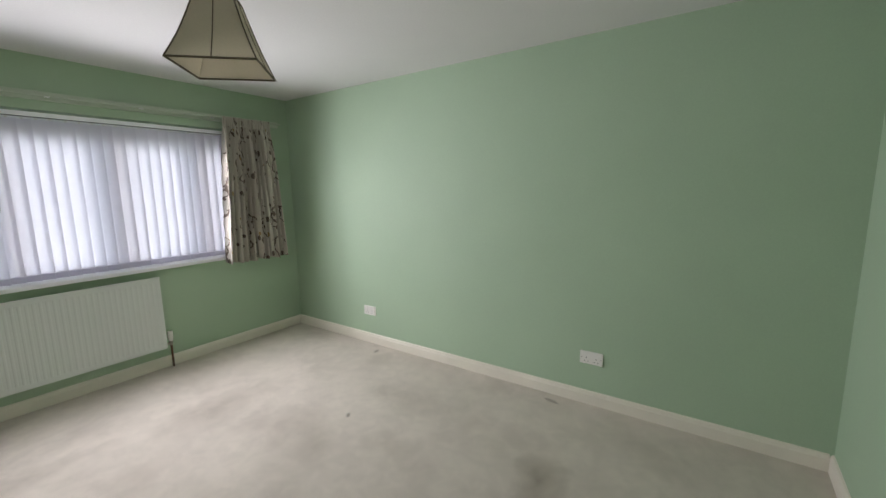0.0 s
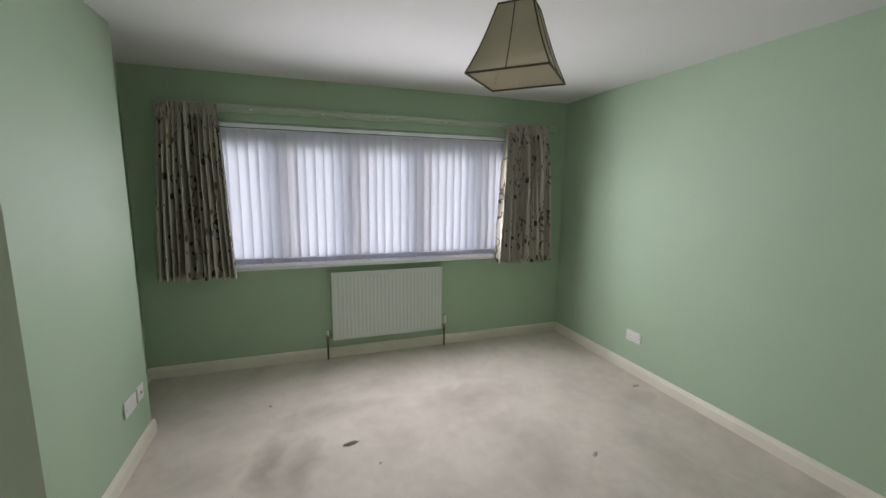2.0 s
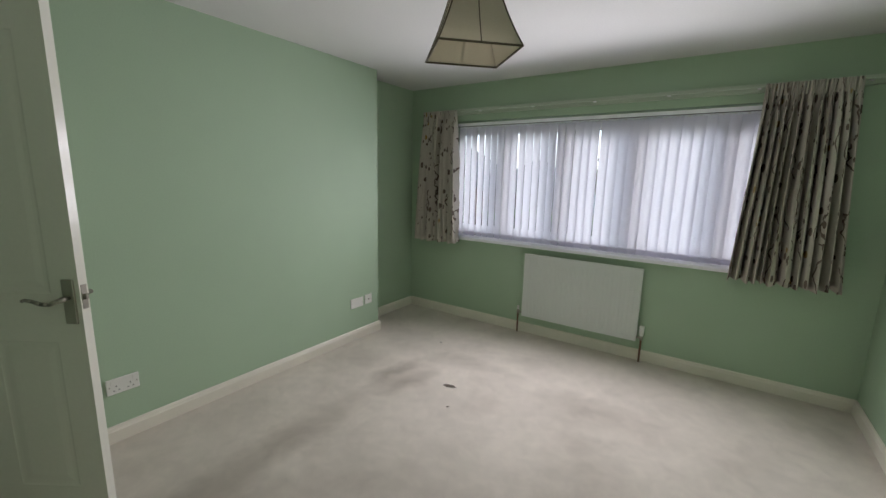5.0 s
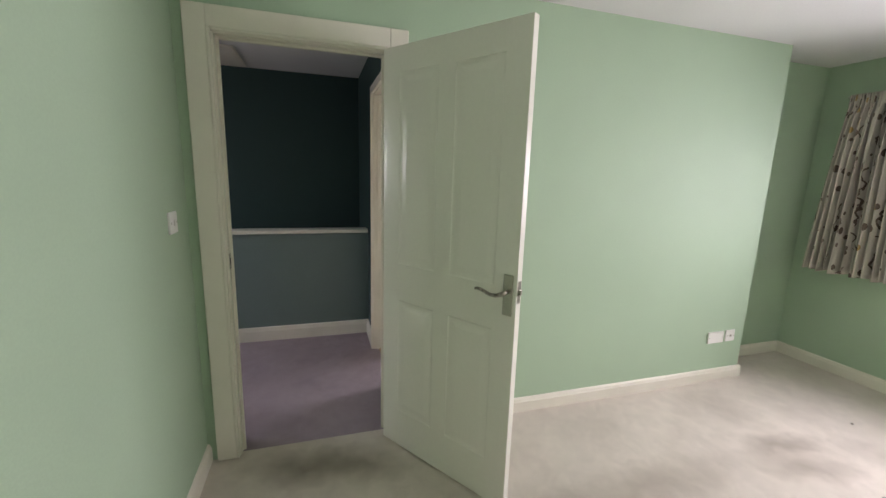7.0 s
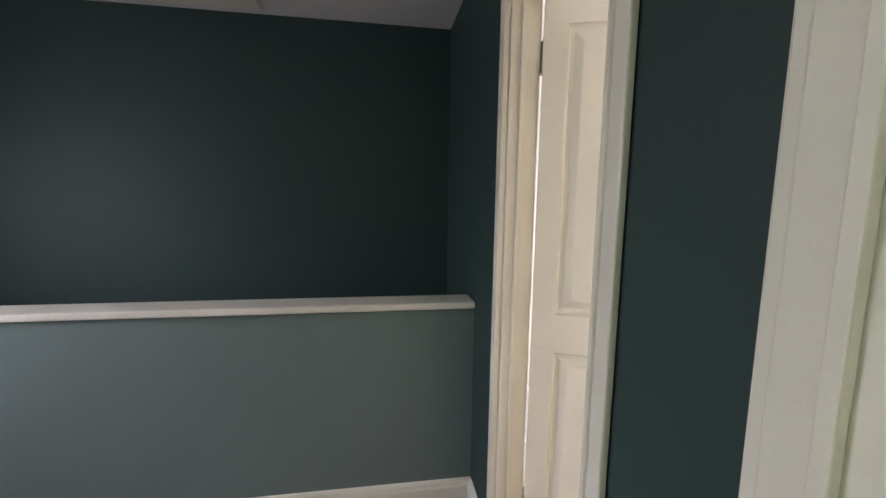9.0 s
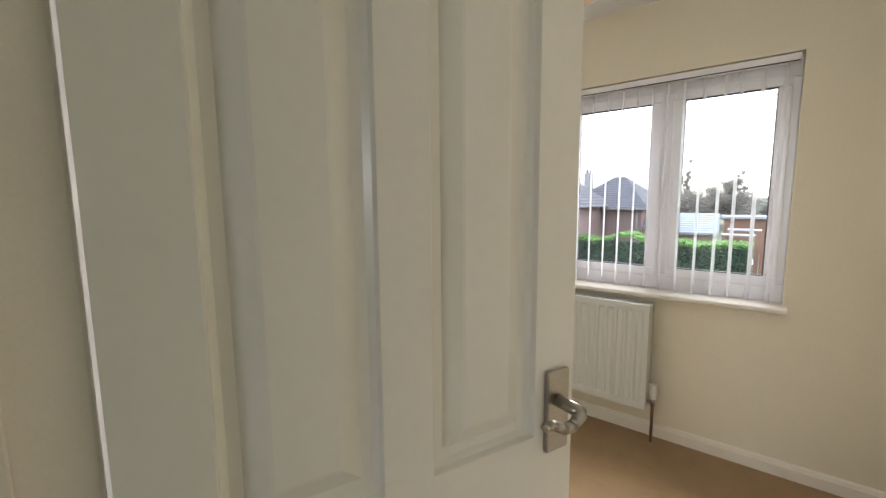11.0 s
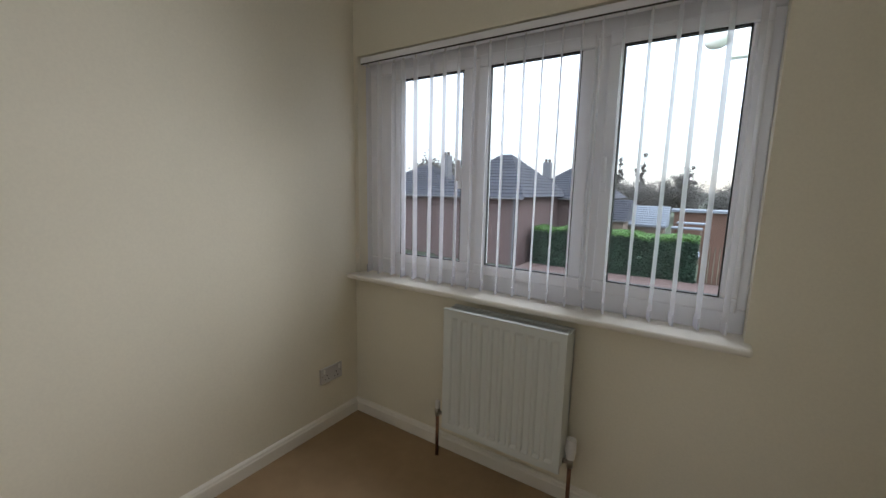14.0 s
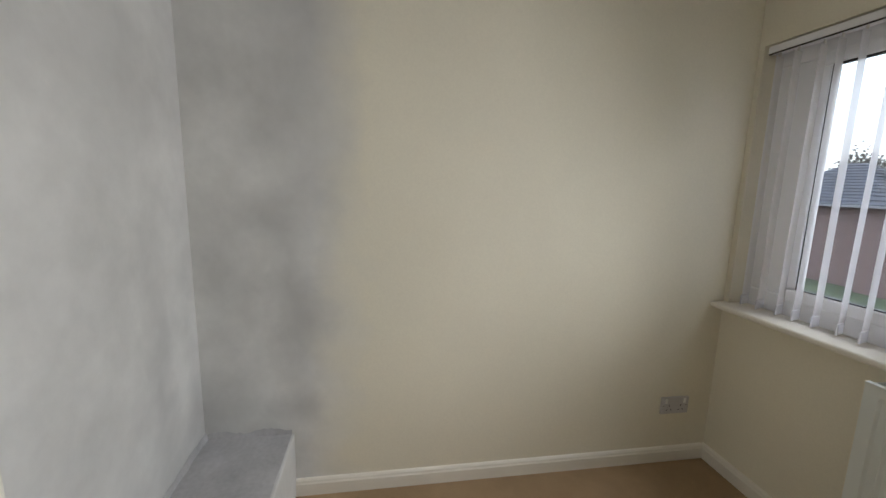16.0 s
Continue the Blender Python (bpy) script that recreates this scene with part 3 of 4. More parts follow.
def door_frame(name, axis, c0, c1, face0, face1, aw, mat, label, faces=2):
    """Lining with stops and architraves on both faces of a doorway. axis: the wall runs along 'x' or 'y'."""
    root = empty(name)
    tagged(root, label, "door frame", kind="structure")

    def put(nm, a0, b0, z0, a1, b1, z1, bev=0.004):
        d = (a0, b0, z0, a1, b1, z1) if axis == "x" else (b0, a0, z0, b1, a1, z1)
        boxpart(nm, d, mat, root, bevel=bev)
    put("jamb", c0 - 0.001, face0, 0, c0 + 0.025, face1, DH)
    put("jamb", c1 - 0.025, face0, 0, c1 + 0.001, face1, DH)
    put("head", c0 + 0.025, face0, DH - 0.022, c1 - 0.025, face1, DH + 0.001)
    for f, s in ((face0, -1), (face1, 1))[:faces]:
        b0, b1 = (f - 0.016, f) if s < 0 else (f, f + 0.016)
        e0, e1 = (f - 0.021, f) if s < 0 else (f, f + 0.021)
        put("architrave", c0 - aw, b0, 0, c0 + 0.004, b1, DH + aw, 0.004)
        put("architrave_bead", c0 + 0.004, e0, 0, c0 + 0.018, e1, DH - 0.004, 0.005)
        put("architrave", c1 - 0.004, b0, 0, c1 + aw, b1, DH + aw, 0.004)
        put("architrave_bead", c1 - 0.018, e0, 0, c1 - 0.004, e1, DH - 0.004, 0.005)
        put("architrave", c0 + 0.004, b0, DH - 0.004, c1 - 0.004, b1, DH + aw, 0.004)
        put("architrave_bead", c0 + 0.018, e0, DH - 0.018, c1 - 0.018, e1, DH - 0.004, 0.005)
    return root, put


root, put = door_frame("door_frame_bedroom", "y", DA0, DA1, -0.102, 0.002, 0.083, TRIM_A, "cream painted door lining and architrave of the bedroom")
put("stop", DA0 + 0.025, -0.055, 0, DA0 + 0.037, -0.04, DH - 0.022, 0.002)
put("stop", DA1 - 0.037, -0.055, 0, DA1 - 0.025, -0.04, DH - 0.022, 0.002)
put("stop", DA0 + 0.037, -0.055, DH - 0.034, DA1 - 0.037, -0.04, DH - 0.022, 0.002)
boxpart("strike_plate", (-0.036, DA0 + 0.0255, 0.965, -0.008, DA0 + 0.028, 1.035), STEEL, root, "satin nickel strike plate")
boxpart("strike_hole", (-0.028, DA0 + 0.0275, 0.985, -0.016, DA0 + 0.0285, 1.015), DARK, root, "dark latch hole")
root, put = door_frame("door_frame_box_room", "x", DB0, DB1, HS - 0.002, BS + 0.002, 0.042, TRIM_A, "cream painted door lining and architrave of the box room", 1)
put("stop", DB0 + 0.025, HS + 0.03, 0, DB0 + 0.037, HS + 0.045, DH - 0.022, 0.002)
put("stop", DB1 - 0.037, HS + 0.03, 0, DB1 - 0.025, HS + 0.045, DH - 0.022, 0.002)


# ---- doors ----
def door_leaf(name, x, y, heading, label, width=0.762, hz=0.97, lever=1.0, relief=1.0, rails=(0.80, 0.985), z=0.008, plate_h=0.083):
    """Four-panel moulded door. Its local x runs from hinge to latch edge; heading in degrees from +x."""
    root = empty(name, x, y, z, heading)
    tagged(root, label, "door", kind="structure")
    hgt, th = 1.983 - z, 0.035
    st, mid = width * 0.138, width * 0.118
    pw = (width - 2 * st - mid) / 2
    xs = [0, st, st + pw, st + pw + mid, width - st, width]
    zs = [0, 0.20, *rails, 1.865, hgt]
    bm = bmesh.new()
    for side in (-1, 1):
        yy = side * th / 2

        def quad(c):
            bm.faces.new([bm.verts.new(v) for v in c])
        for i in range(5):
            for j in range(5):
                a, b, c, d = xs[i], xs[i + 1], zs[j], zs[j + 1]
                if i in (1, 3) and j in (1, 3):
                    steps = [(0, 0), (0.002, -0.009), (0.009, -0.0155), (0.021, -0.0155), (0.044, -0.004), (0.048, -0.003)]
                    for (o0, d0), (o1, d1) in zip(steps, steps[1:]):
                        y0, y1 = yy + side * d0 * relief, yy + side * d1 * relief
                        A = [(a + o0, y0, c + o0), (b - o0, y0, c + o0), (b - o0, y0, d - o0), (a + o0, y0, d - o0)]
                        B = [(a + o1, y1, c + o1), (b - o1, y1, c + o1), (b - o1, y1, d - o1), (a + o1, y1, d - o1)]
                        for k in range(4):
                            quad([A[k], A[(k + 1) % 4], B[(k + 1) % 4], B[k]])
                    o, dd = steps[-1]
                    y1 = yy + side * dd * relief
                    quad([(a + o, y1, c + o), (b - o, y1, c + o), (b - o, y1, d - o), (a + o, y1, d - o)])
                else:
                    quad([(a, yy, c), (b, yy, c), (b, yy, d), (a, yy, d)])
    e = th / 2
    for c in ([(0, -e, 0), (0, e, 0), (0, e, hgt), (0, -e, hgt)], [(width, -e, 0), (width, e, 0), (width, e, hgt), (width, -e, hgt)],
              [(0, -e, 0), (width, -e, 0), (width, e, 0), (0, e, 0)], [(0, -e, hgt), (width, -e, hgt), (width, e, hgt), (0, e, hgt)]):
        bm.faces.new([bm.verts.new(v) for v in c])
    bmesh.ops.remove_doubles(bm, verts=bm.verts, dist=0.0004)
    part("leaf", bm, DOOR_WHITE, root)
    for side in (-1, 1):
        yy = side * e
        bm = bmesh.new()
        y0, y1 = sorted((yy, yy + side * 0.009))
        box(bm, width - 0.057, y0, hz - plate_h, width - 0.015, y1, hz + plate_h, bevel=0.003)
        plate = part("handle_plate", bm, STEEL, root, "satin nickel handle plate")
        bm = bmesh.new()
        cyl(bm, (width - 0.036, yy + side * 0.006, hz + 0.015), (width - 0.036, yy + side * 0.05, hz + 0.015), 0.009)
        pts = [(0.0, 0.0), (0.03, -0.012), (0.06, -0.012), (0.09, -0.002), (0.115, 0.002), (0.125, -0.002)]
        for (a0, c0), (a1, c1) in zip(pts, pts[1:]):
            cyl(bm, (width - 0.036 - lever * a0, yy + side * 0.05, hz + 0.015 + c0), (width - 0.036 - lever * a1, yy + side * 0.05, hz + 0.015 + c1), 0.0085 - 0.02 * a0, 0.0085 - 0.02 * a1, 10)
        part("lever", bm, STEEL, plate, "curved satin nickel lever", smooth=True)
    bm = bmesh.new()
    box(bm, width - 0.0005, -0.011, hz - 0.03, width + 0.0015, 0.011, hz + 0.06)
    part("latch_plate", bm, STEEL, root, "satin nickel latch plate")
    bm = bmesh.new()
    box(bm, width, -0.006, hz + 0.005, width + 0.012, 0.006, hz + 0.027, bevel=0.002)
    part("latch", bm, STEEL, root, "satin nickel latch bolt")
    for z in (0.25, 1.78):
        bm = bmesh.new()
        box(bm, -0.0025, -0.014, z - 0.05, 0.0005, 0.014, z + 0.05)
        cyl(bm, (-0.004, e + 0.002, z - 0.05), (-0.004, e + 0.002, z + 0.05), 0.006, seg=10)
        part("hinge", bm, STEEL, root, "dull steel butt hinge")
    return root


door_leaf("door_bedroom", 0.025, -3.462, 33.3, "open white painted four-panel bedroom door, satin finish", 0.760, 0.958, relief=0.17)
door_leaf("door_box_room", -1.088, -3.272, 68.8, "open white painted four-panel box room door, satin finish", 0.53, 0.995, 0.55, rails=(0.83, 0.962), z=0.036, plate_h=0.06)


# ---- windows ----
def casement_window(name, x0, x1, z0, z1, y, panes, mull, label, frame_w=0.055):
    """uPVC window in the wall; y is the inner face of its frame. panes: glass edges (x from, x to) of each light."""
    root = empty(name)
    tagged(root, label, "window", kind="structure")
    d, lap = 0.065, 0.012
    w = panes[0][4]
    low, high = panes[0][2] - w + lap, panes[0][3] + w - lap
    west, east = panes[0][0] - w + lap, panes[-1][1] + w - lap
    boxpart("frame_rail", (x0, y, z0, x1, y + d, low), UPVC, root, bevel=0.006)
    boxpart("frame_rail", (x0, y, high, x1, y + d, z1), UPVC, root, bevel=0.006)
    boxpart("frame_stile", (x0, y, low, west, y + d, high), UPVC, root, bevel=0.006)
    boxpart("frame_stile", (east, y, low, x1, y + d, high), UPVC, root, bevel=0.006)
    for p, q in zip(panes, panes[1:]):
        boxpart("mullion", (p[1] + w - lap, y, low, q[0] - w + lap, y + d, high), UPVC, root, bevel=0.006)
    for a, b, c, e, w in panes:
        sash = empty("sash")
        sash.parent = root
        yy = y - 0.015
        boxpart("sash_rail", (a - w, yy, c - w, b + w, yy + 0.05, c), UPVC, sash, bevel=0.007)
        boxpart("sash_rail", (a - w, yy, e, b + w, yy + 0.05, e + w), UPVC, sash, bevel=0.007)
        boxpart("sash_stile", (a - w, yy, c, a, yy + 0.05, e), UPVC, sash, bevel=0.007)
        boxpart("sash_stile", (b, yy, c, b + w, yy + 0.05, e), UPVC, sash, bevel=0.007)
        for q in ((a, yy + 0.004, c, a + 0.004, yy + 0.03, e), (b - 0.004, yy + 0.004, c, b, yy + 0.03, e), (a + 0.004, yy + 0.004, c, b - 0.004, yy + 0.03, c + 0.004), (a + 0.004, yy + 0.004, e - 0.004, b - 0.004, yy + 0.03, e)):
            boxpart("gasket", q, DARK, sash, "black rubber glazing gasket")
        g = boxpart("pane", (a + 0.001, yy + 0.022, c + 0.001, b - 0.001, yy + 0.026, e - 0.001), GLASS, sash, "clear glass pane")
        g.visible_shadow = False
    return root


win = casement_window("window_box_room", WB[0], WB[1], WB[2] + 0.02, WB[3], -0.905,
                      [(-2.056, -1.694, 0.956, 1.825, 0.05), (-1.567, -1.177, 0.956, 1.825, 0.05), (-1.03, -0.664, 0.956, 1.825, 0.05)], (-1.665, -1.11),
                      "white plastic three-light window of the box room")
for hx in (-1.70, -1.065):
    bm = bmesh.new()
    box(bm, hx - 0.011, -0.925, 1.30, hx + 0.011, -0.914, 1.40, bevel=0.004)
    box(bm, hx - 0.008, -0.945, 1.335, hx + 0.008, -0.925, 1.43, bevel=0.005)
    part("casement_handle", bm, UPVC, win, "white casement handle")
bm = bmesh.new()
box(bm, WB[0] - 0.03, BN - 0.07, WB[2] - 0.004, WB[1] + 0.02, -0.85, WB[2] + 0.021, bevel=0.009, seg=3)
tagged(link("sill_box_room", bm, TRIM_B), "white gloss painted window board of the box room", "window sill", kind="structure")

bays = [0.22, 0.785, 1.345, 1.945, 2.55, 3.10]
casement_window("window_bedroom", WA[0], WA[1], WA[2] + 0.02, WA[3], 0.17,
                [(a + 0.066, b - 0.066, 0.955, 1.86, 0.035) for a, b in zip(bays, bays[1:])], bays[1:-1], "white plastic five-light window of the bedroom")
bm = bmesh.new()
box(bm, WA[0] - 0.02, -0.045, WA[2] - 0.02, WA[1] + 0.02, 0.18, WA[2] + 0.012, bevel=0.008, seg=3)
tagged(link("sill_bedroom", bm, UPVC), "white plastic window board of the bedroom", "window sill", kind="structure")


# ---- vertical blinds ----
def vertical_blind(name, x0, x1, z0, z1, y, pitch, turn, label, w=0.089, fabric=None):
    """Fabric vanes on a headrail; turn: degrees by which each vane is turned out of the blind's plane."""
    root = tagged(empty(name, 0, y, 0), label, "blind")
    boxpart("headrail", (x0, -0.022, z1 - 0.032, x1, 0.022, z1), UPVC, root, bevel=0.003)
    boxpart("headrail_slot", (x0 + 0.005, -0.0235, z1 - 0.0345, x1 - 0.005, -0.018, z1 - 0.030), DARK, root, "dark headrail slot")
    fabric = fabric or SLAT
    n = int((x1 - x0) / pitch)
    top, bot = z1 - 0.045, z0
    bm = bmesh.new()
    k = 5
    rows_ = []
    for z in (bot, bot + 0.045, bot + 0.05, (bot + top) / 2, top):
        rows_.append([bm.verts.new((-w / 2 + w * i / (k - 1), 0.007 * math.sin(math.pi * i / (k - 1)), z)) for i in range(k)])
    for r, s in zip(rows_, rows_[1:]):
        for i in range(k - 1):
            bm.faces.new((r[i], r[i + 1], s[i + 1], s[i]))
    first = part("vane", bm, fabric, root, smooth=True)
    vane = first.data
    bm = bmesh.new()
    box(bm, -w / 2 + 0.002, -0.001, bot + 0.002, w / 2 - 0.002, 0.006, bot + 0.043, bevel=0.001, seg=1)
    wt = part("vane_weight", bm, fabric, first)
    weight = wt.data
    bm = bmesh.new()
    box(bm, -0.006, -0.002, top, 0.006, 0.002, top + 0.018)
    hk = part("vane_hook", bm, PLASTIC, first)
    hook = hk.data
    rng = random.Random(4)
    for i in range(n + 1):
        m = pose(x0 + 0.045 + i * (x1 - x0 - 0.09) / n, 0, 0, rng.uniform(-0.25, 0.25), rng.uniform(-0.2, 0.2), turn + rng.uniform(-2.5, 2.5))
        if i == 0:
            first.matrix_local = m
            continue
        v = new("vane", vane)
        v.parent, v.matrix_local = root, m
        for nm, dt in (("vane_weight", weight), ("vane_hook", hook)):
            c = new(nm, dt)
            c.parent = v
    return root


vertical_blind("vertical_blind_bedroom", 0.30, 3.02, 0.855, 1.955, 0.035, 0.0735, -23.5, "closed white fabric vertical blind across the bedroom window")
vertical_blind("vertical_blind_box_room", WB[0] + 0.01, WB[1] - 0.01, 0.845, 1.945, -0.955, 0.078, 107, "open white sheer fabric vertical blind in the box room", 0.057, SHEER)


# ---- curtains ----
def curtain(name, xt0, xt1, xb0, xb1, label, seed):
    rng = random.Random(seed)
    z0, z1 = 0.79, 2.062
    cols, rows_ = 240, 26
    ph = [rng.uniform(0, 6.28) for _ in range(6)]
    me_bm = bmesh.new()
    uv = me_bm.loops.layers.uv.new("UVMap")
    grid = []
    for j in range(rows_ + 1):
        v = j / rows_
        z = z1 + (z0 - z1) * v
        line = []
        for i in range(cols + 1):
            u = i / cols
            x = (xt0 + (xt1 - xt0) * u) * (1 - v) + (xb0 + (xb1 - xb0) * u) * v
            depth = 0.034 + 0.040 * min(1, v * 3)
            turn = u * 72 + ph[0] + 1.1 * math.sin(u * 9 + ph[4]) + 0.9 * math.sin(v * 2.6 + ph[1] + u * 5)
            y = depth * (1.1 - 2.0 * abs(math.sin(turn / 2)) ** 0.8) + 0.014 * math.sin(u * 23 + ph[2] + v * 1.2) + 0.007 * math.sin(u * 171 + ph[3])
            if v < 0.08:
                y = y * 0.6 + 0.009 * math.sin(u * 190 + ph[3])
            x += 0.004 * math.sin(u * 78 + 1.3 + v * 2 + 1.1 * math.sin(u * 9 + ph[4])) + 0.010 * v * math.sin(u * 17 + ph[4])
            line.append(me_bm.verts.new((x, -0.115 + y, z + 0.008 * math.sin(u * 30 + ph[5]) * v)))
        grid.append(line)
    for j in range(rows_):
        for i in range(cols):
            f = me_bm.faces.new((grid[j][i], grid[j][i + 1], grid[j + 1][i + 1], grid[j + 1][i]))
            for lp, (a, b) in zip(f.loops, ((i, j), (i + 1, j), (i + 1, j + 1), (i, j + 1))):
                lp[uv].uv = (a / cols * 1.25, 1.3 * b / rows_)
    root = tagged(empty(name), label, "curtain")
    body = part("drape", me_bm, CURTAIN, root, smooth=True)
    sol = body.modifiers.new("cloth", "SOLIDIFY")
    sol.thickness = 0.003
    bm = bmesh.new()
    for i in range(26):
        xx = xt0 + (xt1 - xt0) * (i + 0.5) / 26
        cyl(bm, (xx, -0.126, 1.985), (xx, -0.126, 2.062), 0.006, 0.004, 8)
    part("gathered_heading", bm, CURTAIN, root)
    return root


curtain("curtain", -0.025, 0.36, -0.11, 0.42, "short oatmeal curtain printed with dark leaves and twigs, drawn open", 2)
curtain("curtain", 2.68, 3.13, 2.635, 3.20, "short oatmeal curtain printed with dark leaves and twigs, drawn open", 5)
rail = tagged(empty("curtain_rail"), "white curtain rail on the wall above the bedroom window", "curtain rail")
boxpart("batten", (-0.08, -0.022, 2.03, 3.28, 0, 2.085), RAIL_GREEN, rail, "pale sage painted batten", bevel=0.003)
boxpart("track", (-0.06, -0.085, 2.05, 3.27, -0.062, 2.066), RAIL_GREEN, rail, bevel=0.004)
for i in range(7):
    xx = 0.05 + i * 0.52
    boxpart("bracket", (xx - 0.01, -0.062, 2.05, xx + 0.01, -0.022, 2.064), UPVC, rail)


# ---- radiators ----
def radiator(name, x0, x1, z0, z1, yw, depth, double, pipes, label, trv_right=True, floor=0.0):
    root = tagged(empty(name, 0, yw, 0), label, "radiator")
    n = int((x1 - x0) / 0.0166) * 2

    def panel(nm, yf, s):
        bm = bmesh.new()
        prev = None
        flutes = max(6, round((x1 - x0 - 0.05) / (0.0333 if not double else 0.05)))
        cols = []
        xs = [x0, x0 + 0.025]
        for f in range(flutes):
            a = x0 + 0.025 + (x1 - x0 - 0.05) * f / flutes
            wd = (x1 - x0 - 0.05) / flutes
            xs += [a + wd * 0.25, a + wd * 0.40, a + wd * 0.85, a + wd]
        xs += [x1]
        zs = [z0, z0 + 0.03, z0 + 0.045, z1 - 0.045, z1 - 0.03, z1]
        grid = []
        for j, z in enumerate(zs):
            line = []
            for i, x in enumerate(xs):
                inside = 2 <= i < len(xs) - 1 and 2 <= j <= 3 and ((i - 2) % 4) in (1, 2)
                line.append(bm.verts.new((x, yf + s * ((0.007 if double else 0.0016) if inside else 0.0), z)))
            grid.append(line)
        for j in range(5):
            for i in range(len(xs) - 1):
                bm.faces.new((grid[j][i], grid[j][i + 1], grid[j + 1][i + 1], grid[j + 1][i]))
        r = bmesh.ops.extrude_face_region(bm, geom=list(bm.faces))
        for v in r["geom"]:
            if isinstance(v, bmesh.types.BMVert):
                v.co.y = yf + s * 0.014
        part(nm, bm, RAD_WHITE, root)
    panel("front_panel", -depth, 1)
    if double:
        panel("back_panel", -0.035, -1)
        bm = bmesh.new()
        for i in range(int((x1 - x0) / 0.012)):
            xx = x0 + 0.012 + i * 0.012
            box(bm, xx - 0.0015, -depth + 0.016, z1 - 0.013, xx + 0.0015, -0.052, z1 - 0.003)
        part("top_grille", bm, RAD_WHITE, root, "slotted top grille")
    boxpart("top_rail", (x0 - 0.002, -depth - 0.002, z1 - 0.003, x1 + 0.002, -depth + 0.016, z1 + 0.004), RAD_WHITE, root, bevel=0.002)
    for xx in (x0, x1 - 0.004):
        boxpart("side_panel", (xx, -depth + 0.012, z0 + 0.02, xx + 0.004, -0.03, z1 - 0.004), RAD_WHITE, root)
    for xx in (x0 + 0.12, x1 - 0.12):
        boxpart("wall_bracket", (xx - 0.015, -depth + 0.02, z0 + 0.08, xx + 0.015, 0, z1 - 0.08), RAD_WHITE, root)
    ym = -depth / 2 - 0.012
    for k, (px, xe) in enumerate(((pipes[0], x0), (pipes[1], x1))):
        bm = bmesh.new()
        cyl(bm, (px, ym, floor), (px, ym, z0 + 0.02), 0.0078)
        part("pipe", bm, COPPER, root, "dark tarnished copper pipe", smooth=True)
        bm = bmesh.new()
        cyl(bm, (px, ym, z0 + 0.012), (px, ym, z0 + 0.05), 0.012)
        cyl(bm, (px, ym, z0 + 0.03), (xe, ym, z0 + 0.03), 0.009)
        valve = part("valve", bm, STEEL, root, "nickel radiator valve", smooth=True)
        bm = bmesh.new()
        if k == 1 and trv_right:
            cyl(bm, (px, ym, z0 + 0.05), (px, ym, z0 + 0.075), 0.017)
            cyl(bm, (px, ym, z0 + 0.075), (px, ym, z0 + 0.13), 0.021, 0.019)
            part("thermostat_head", bm, PLASTIC, valve, "white thermostatic head")
        else:
            cyl(bm, (px, ym, z0 + 0.05), (px, ym, z0 + 0.085), 0.012, 0.010)
            part("lockshield_cap", bm, PLASTIC, valve, "white lockshield cap")
    return root


radiator("radiator_bedroom", 1.113, 2.099, 0.172, 0.762, 0.0, 0.064, False, (1.07, 2.133), "white single-panel radiator under the bedroom window")
radiator("radiator_box_room", -1.642, -1.103, 0.222, 0.782, BN, 0.134, True, (-1.702, -1.076), "white double-panel radiator under the box room window", floor=FB)


# ---- sockets and switches ----
def wall_plate(name, m, label, w=0.146, h=0.086, gangs=2, kind_="socket", mat=None):
    """Accessory plate; local x along the wall, local y out of it."""
    root = new(name)
    tagged(root, label, "socket" if kind_ != "switch" else "switch")
    bm = bmesh.new()
    box(bm, -w / 2, 0, -h / 2, w / 2, 0.010, h / 2, bevel=0.004, seg=2)
    part("plate", bm, mat or PLASTIC, root)
    if kind_ == "socket":
        for g in range(gangs):
            cx = (g - (gangs - 1) / 2) * 0.062
            boxpart("rocker", (cx + (0.012 if g else -0.024), 0.010, 0.012, cx + (0.024 if g else -0.012), 0.0135, 0.036), PLASTIC, root, bevel=0.001)
            for dx, dz, ww, hh in ((0, 0.006, 0.004, 0.008), (-0.011, -0.016, 0.007, 0.004), (0.011, -0.016, 0.007, 0.004)):
                boxpart("pin_hole", (cx + dx - ww / 2, 0.0098, dz - 0.006 - hh / 2, cx + dx + ww / 2, 0.0105, dz - 0.006 + hh / 2), DARK, root, "dark pin hole")
    elif kind_ == "switch":
        boxpart("rocker", (-0.006, 0.010, -0.013, 0.006, 0.015, 0.013), PLASTIC, root, bevel=0.002)
    elif kind_ == "aerial":
        bm = bmesh.new()
        cyl(bm, (0, 0.009, 0), (0, 0.015, 0), 0.007)
        part("aerial_port", bm, STEEL, root, "round metal aerial port")
    for sx in (-1, 1):
        bm = bmesh.new()
        cyl(bm, (sx * 0.0302 * (2 if w > 0.1 else 1), 0.009, 0), (sx * 0.0302 * (2 if w > 0.1 else 1), 0.0112, 0), 0.0035, seg=10)
        part("screw", bm, STEEL, root, "small steel screw")
    root.matrix_world = m
    return root


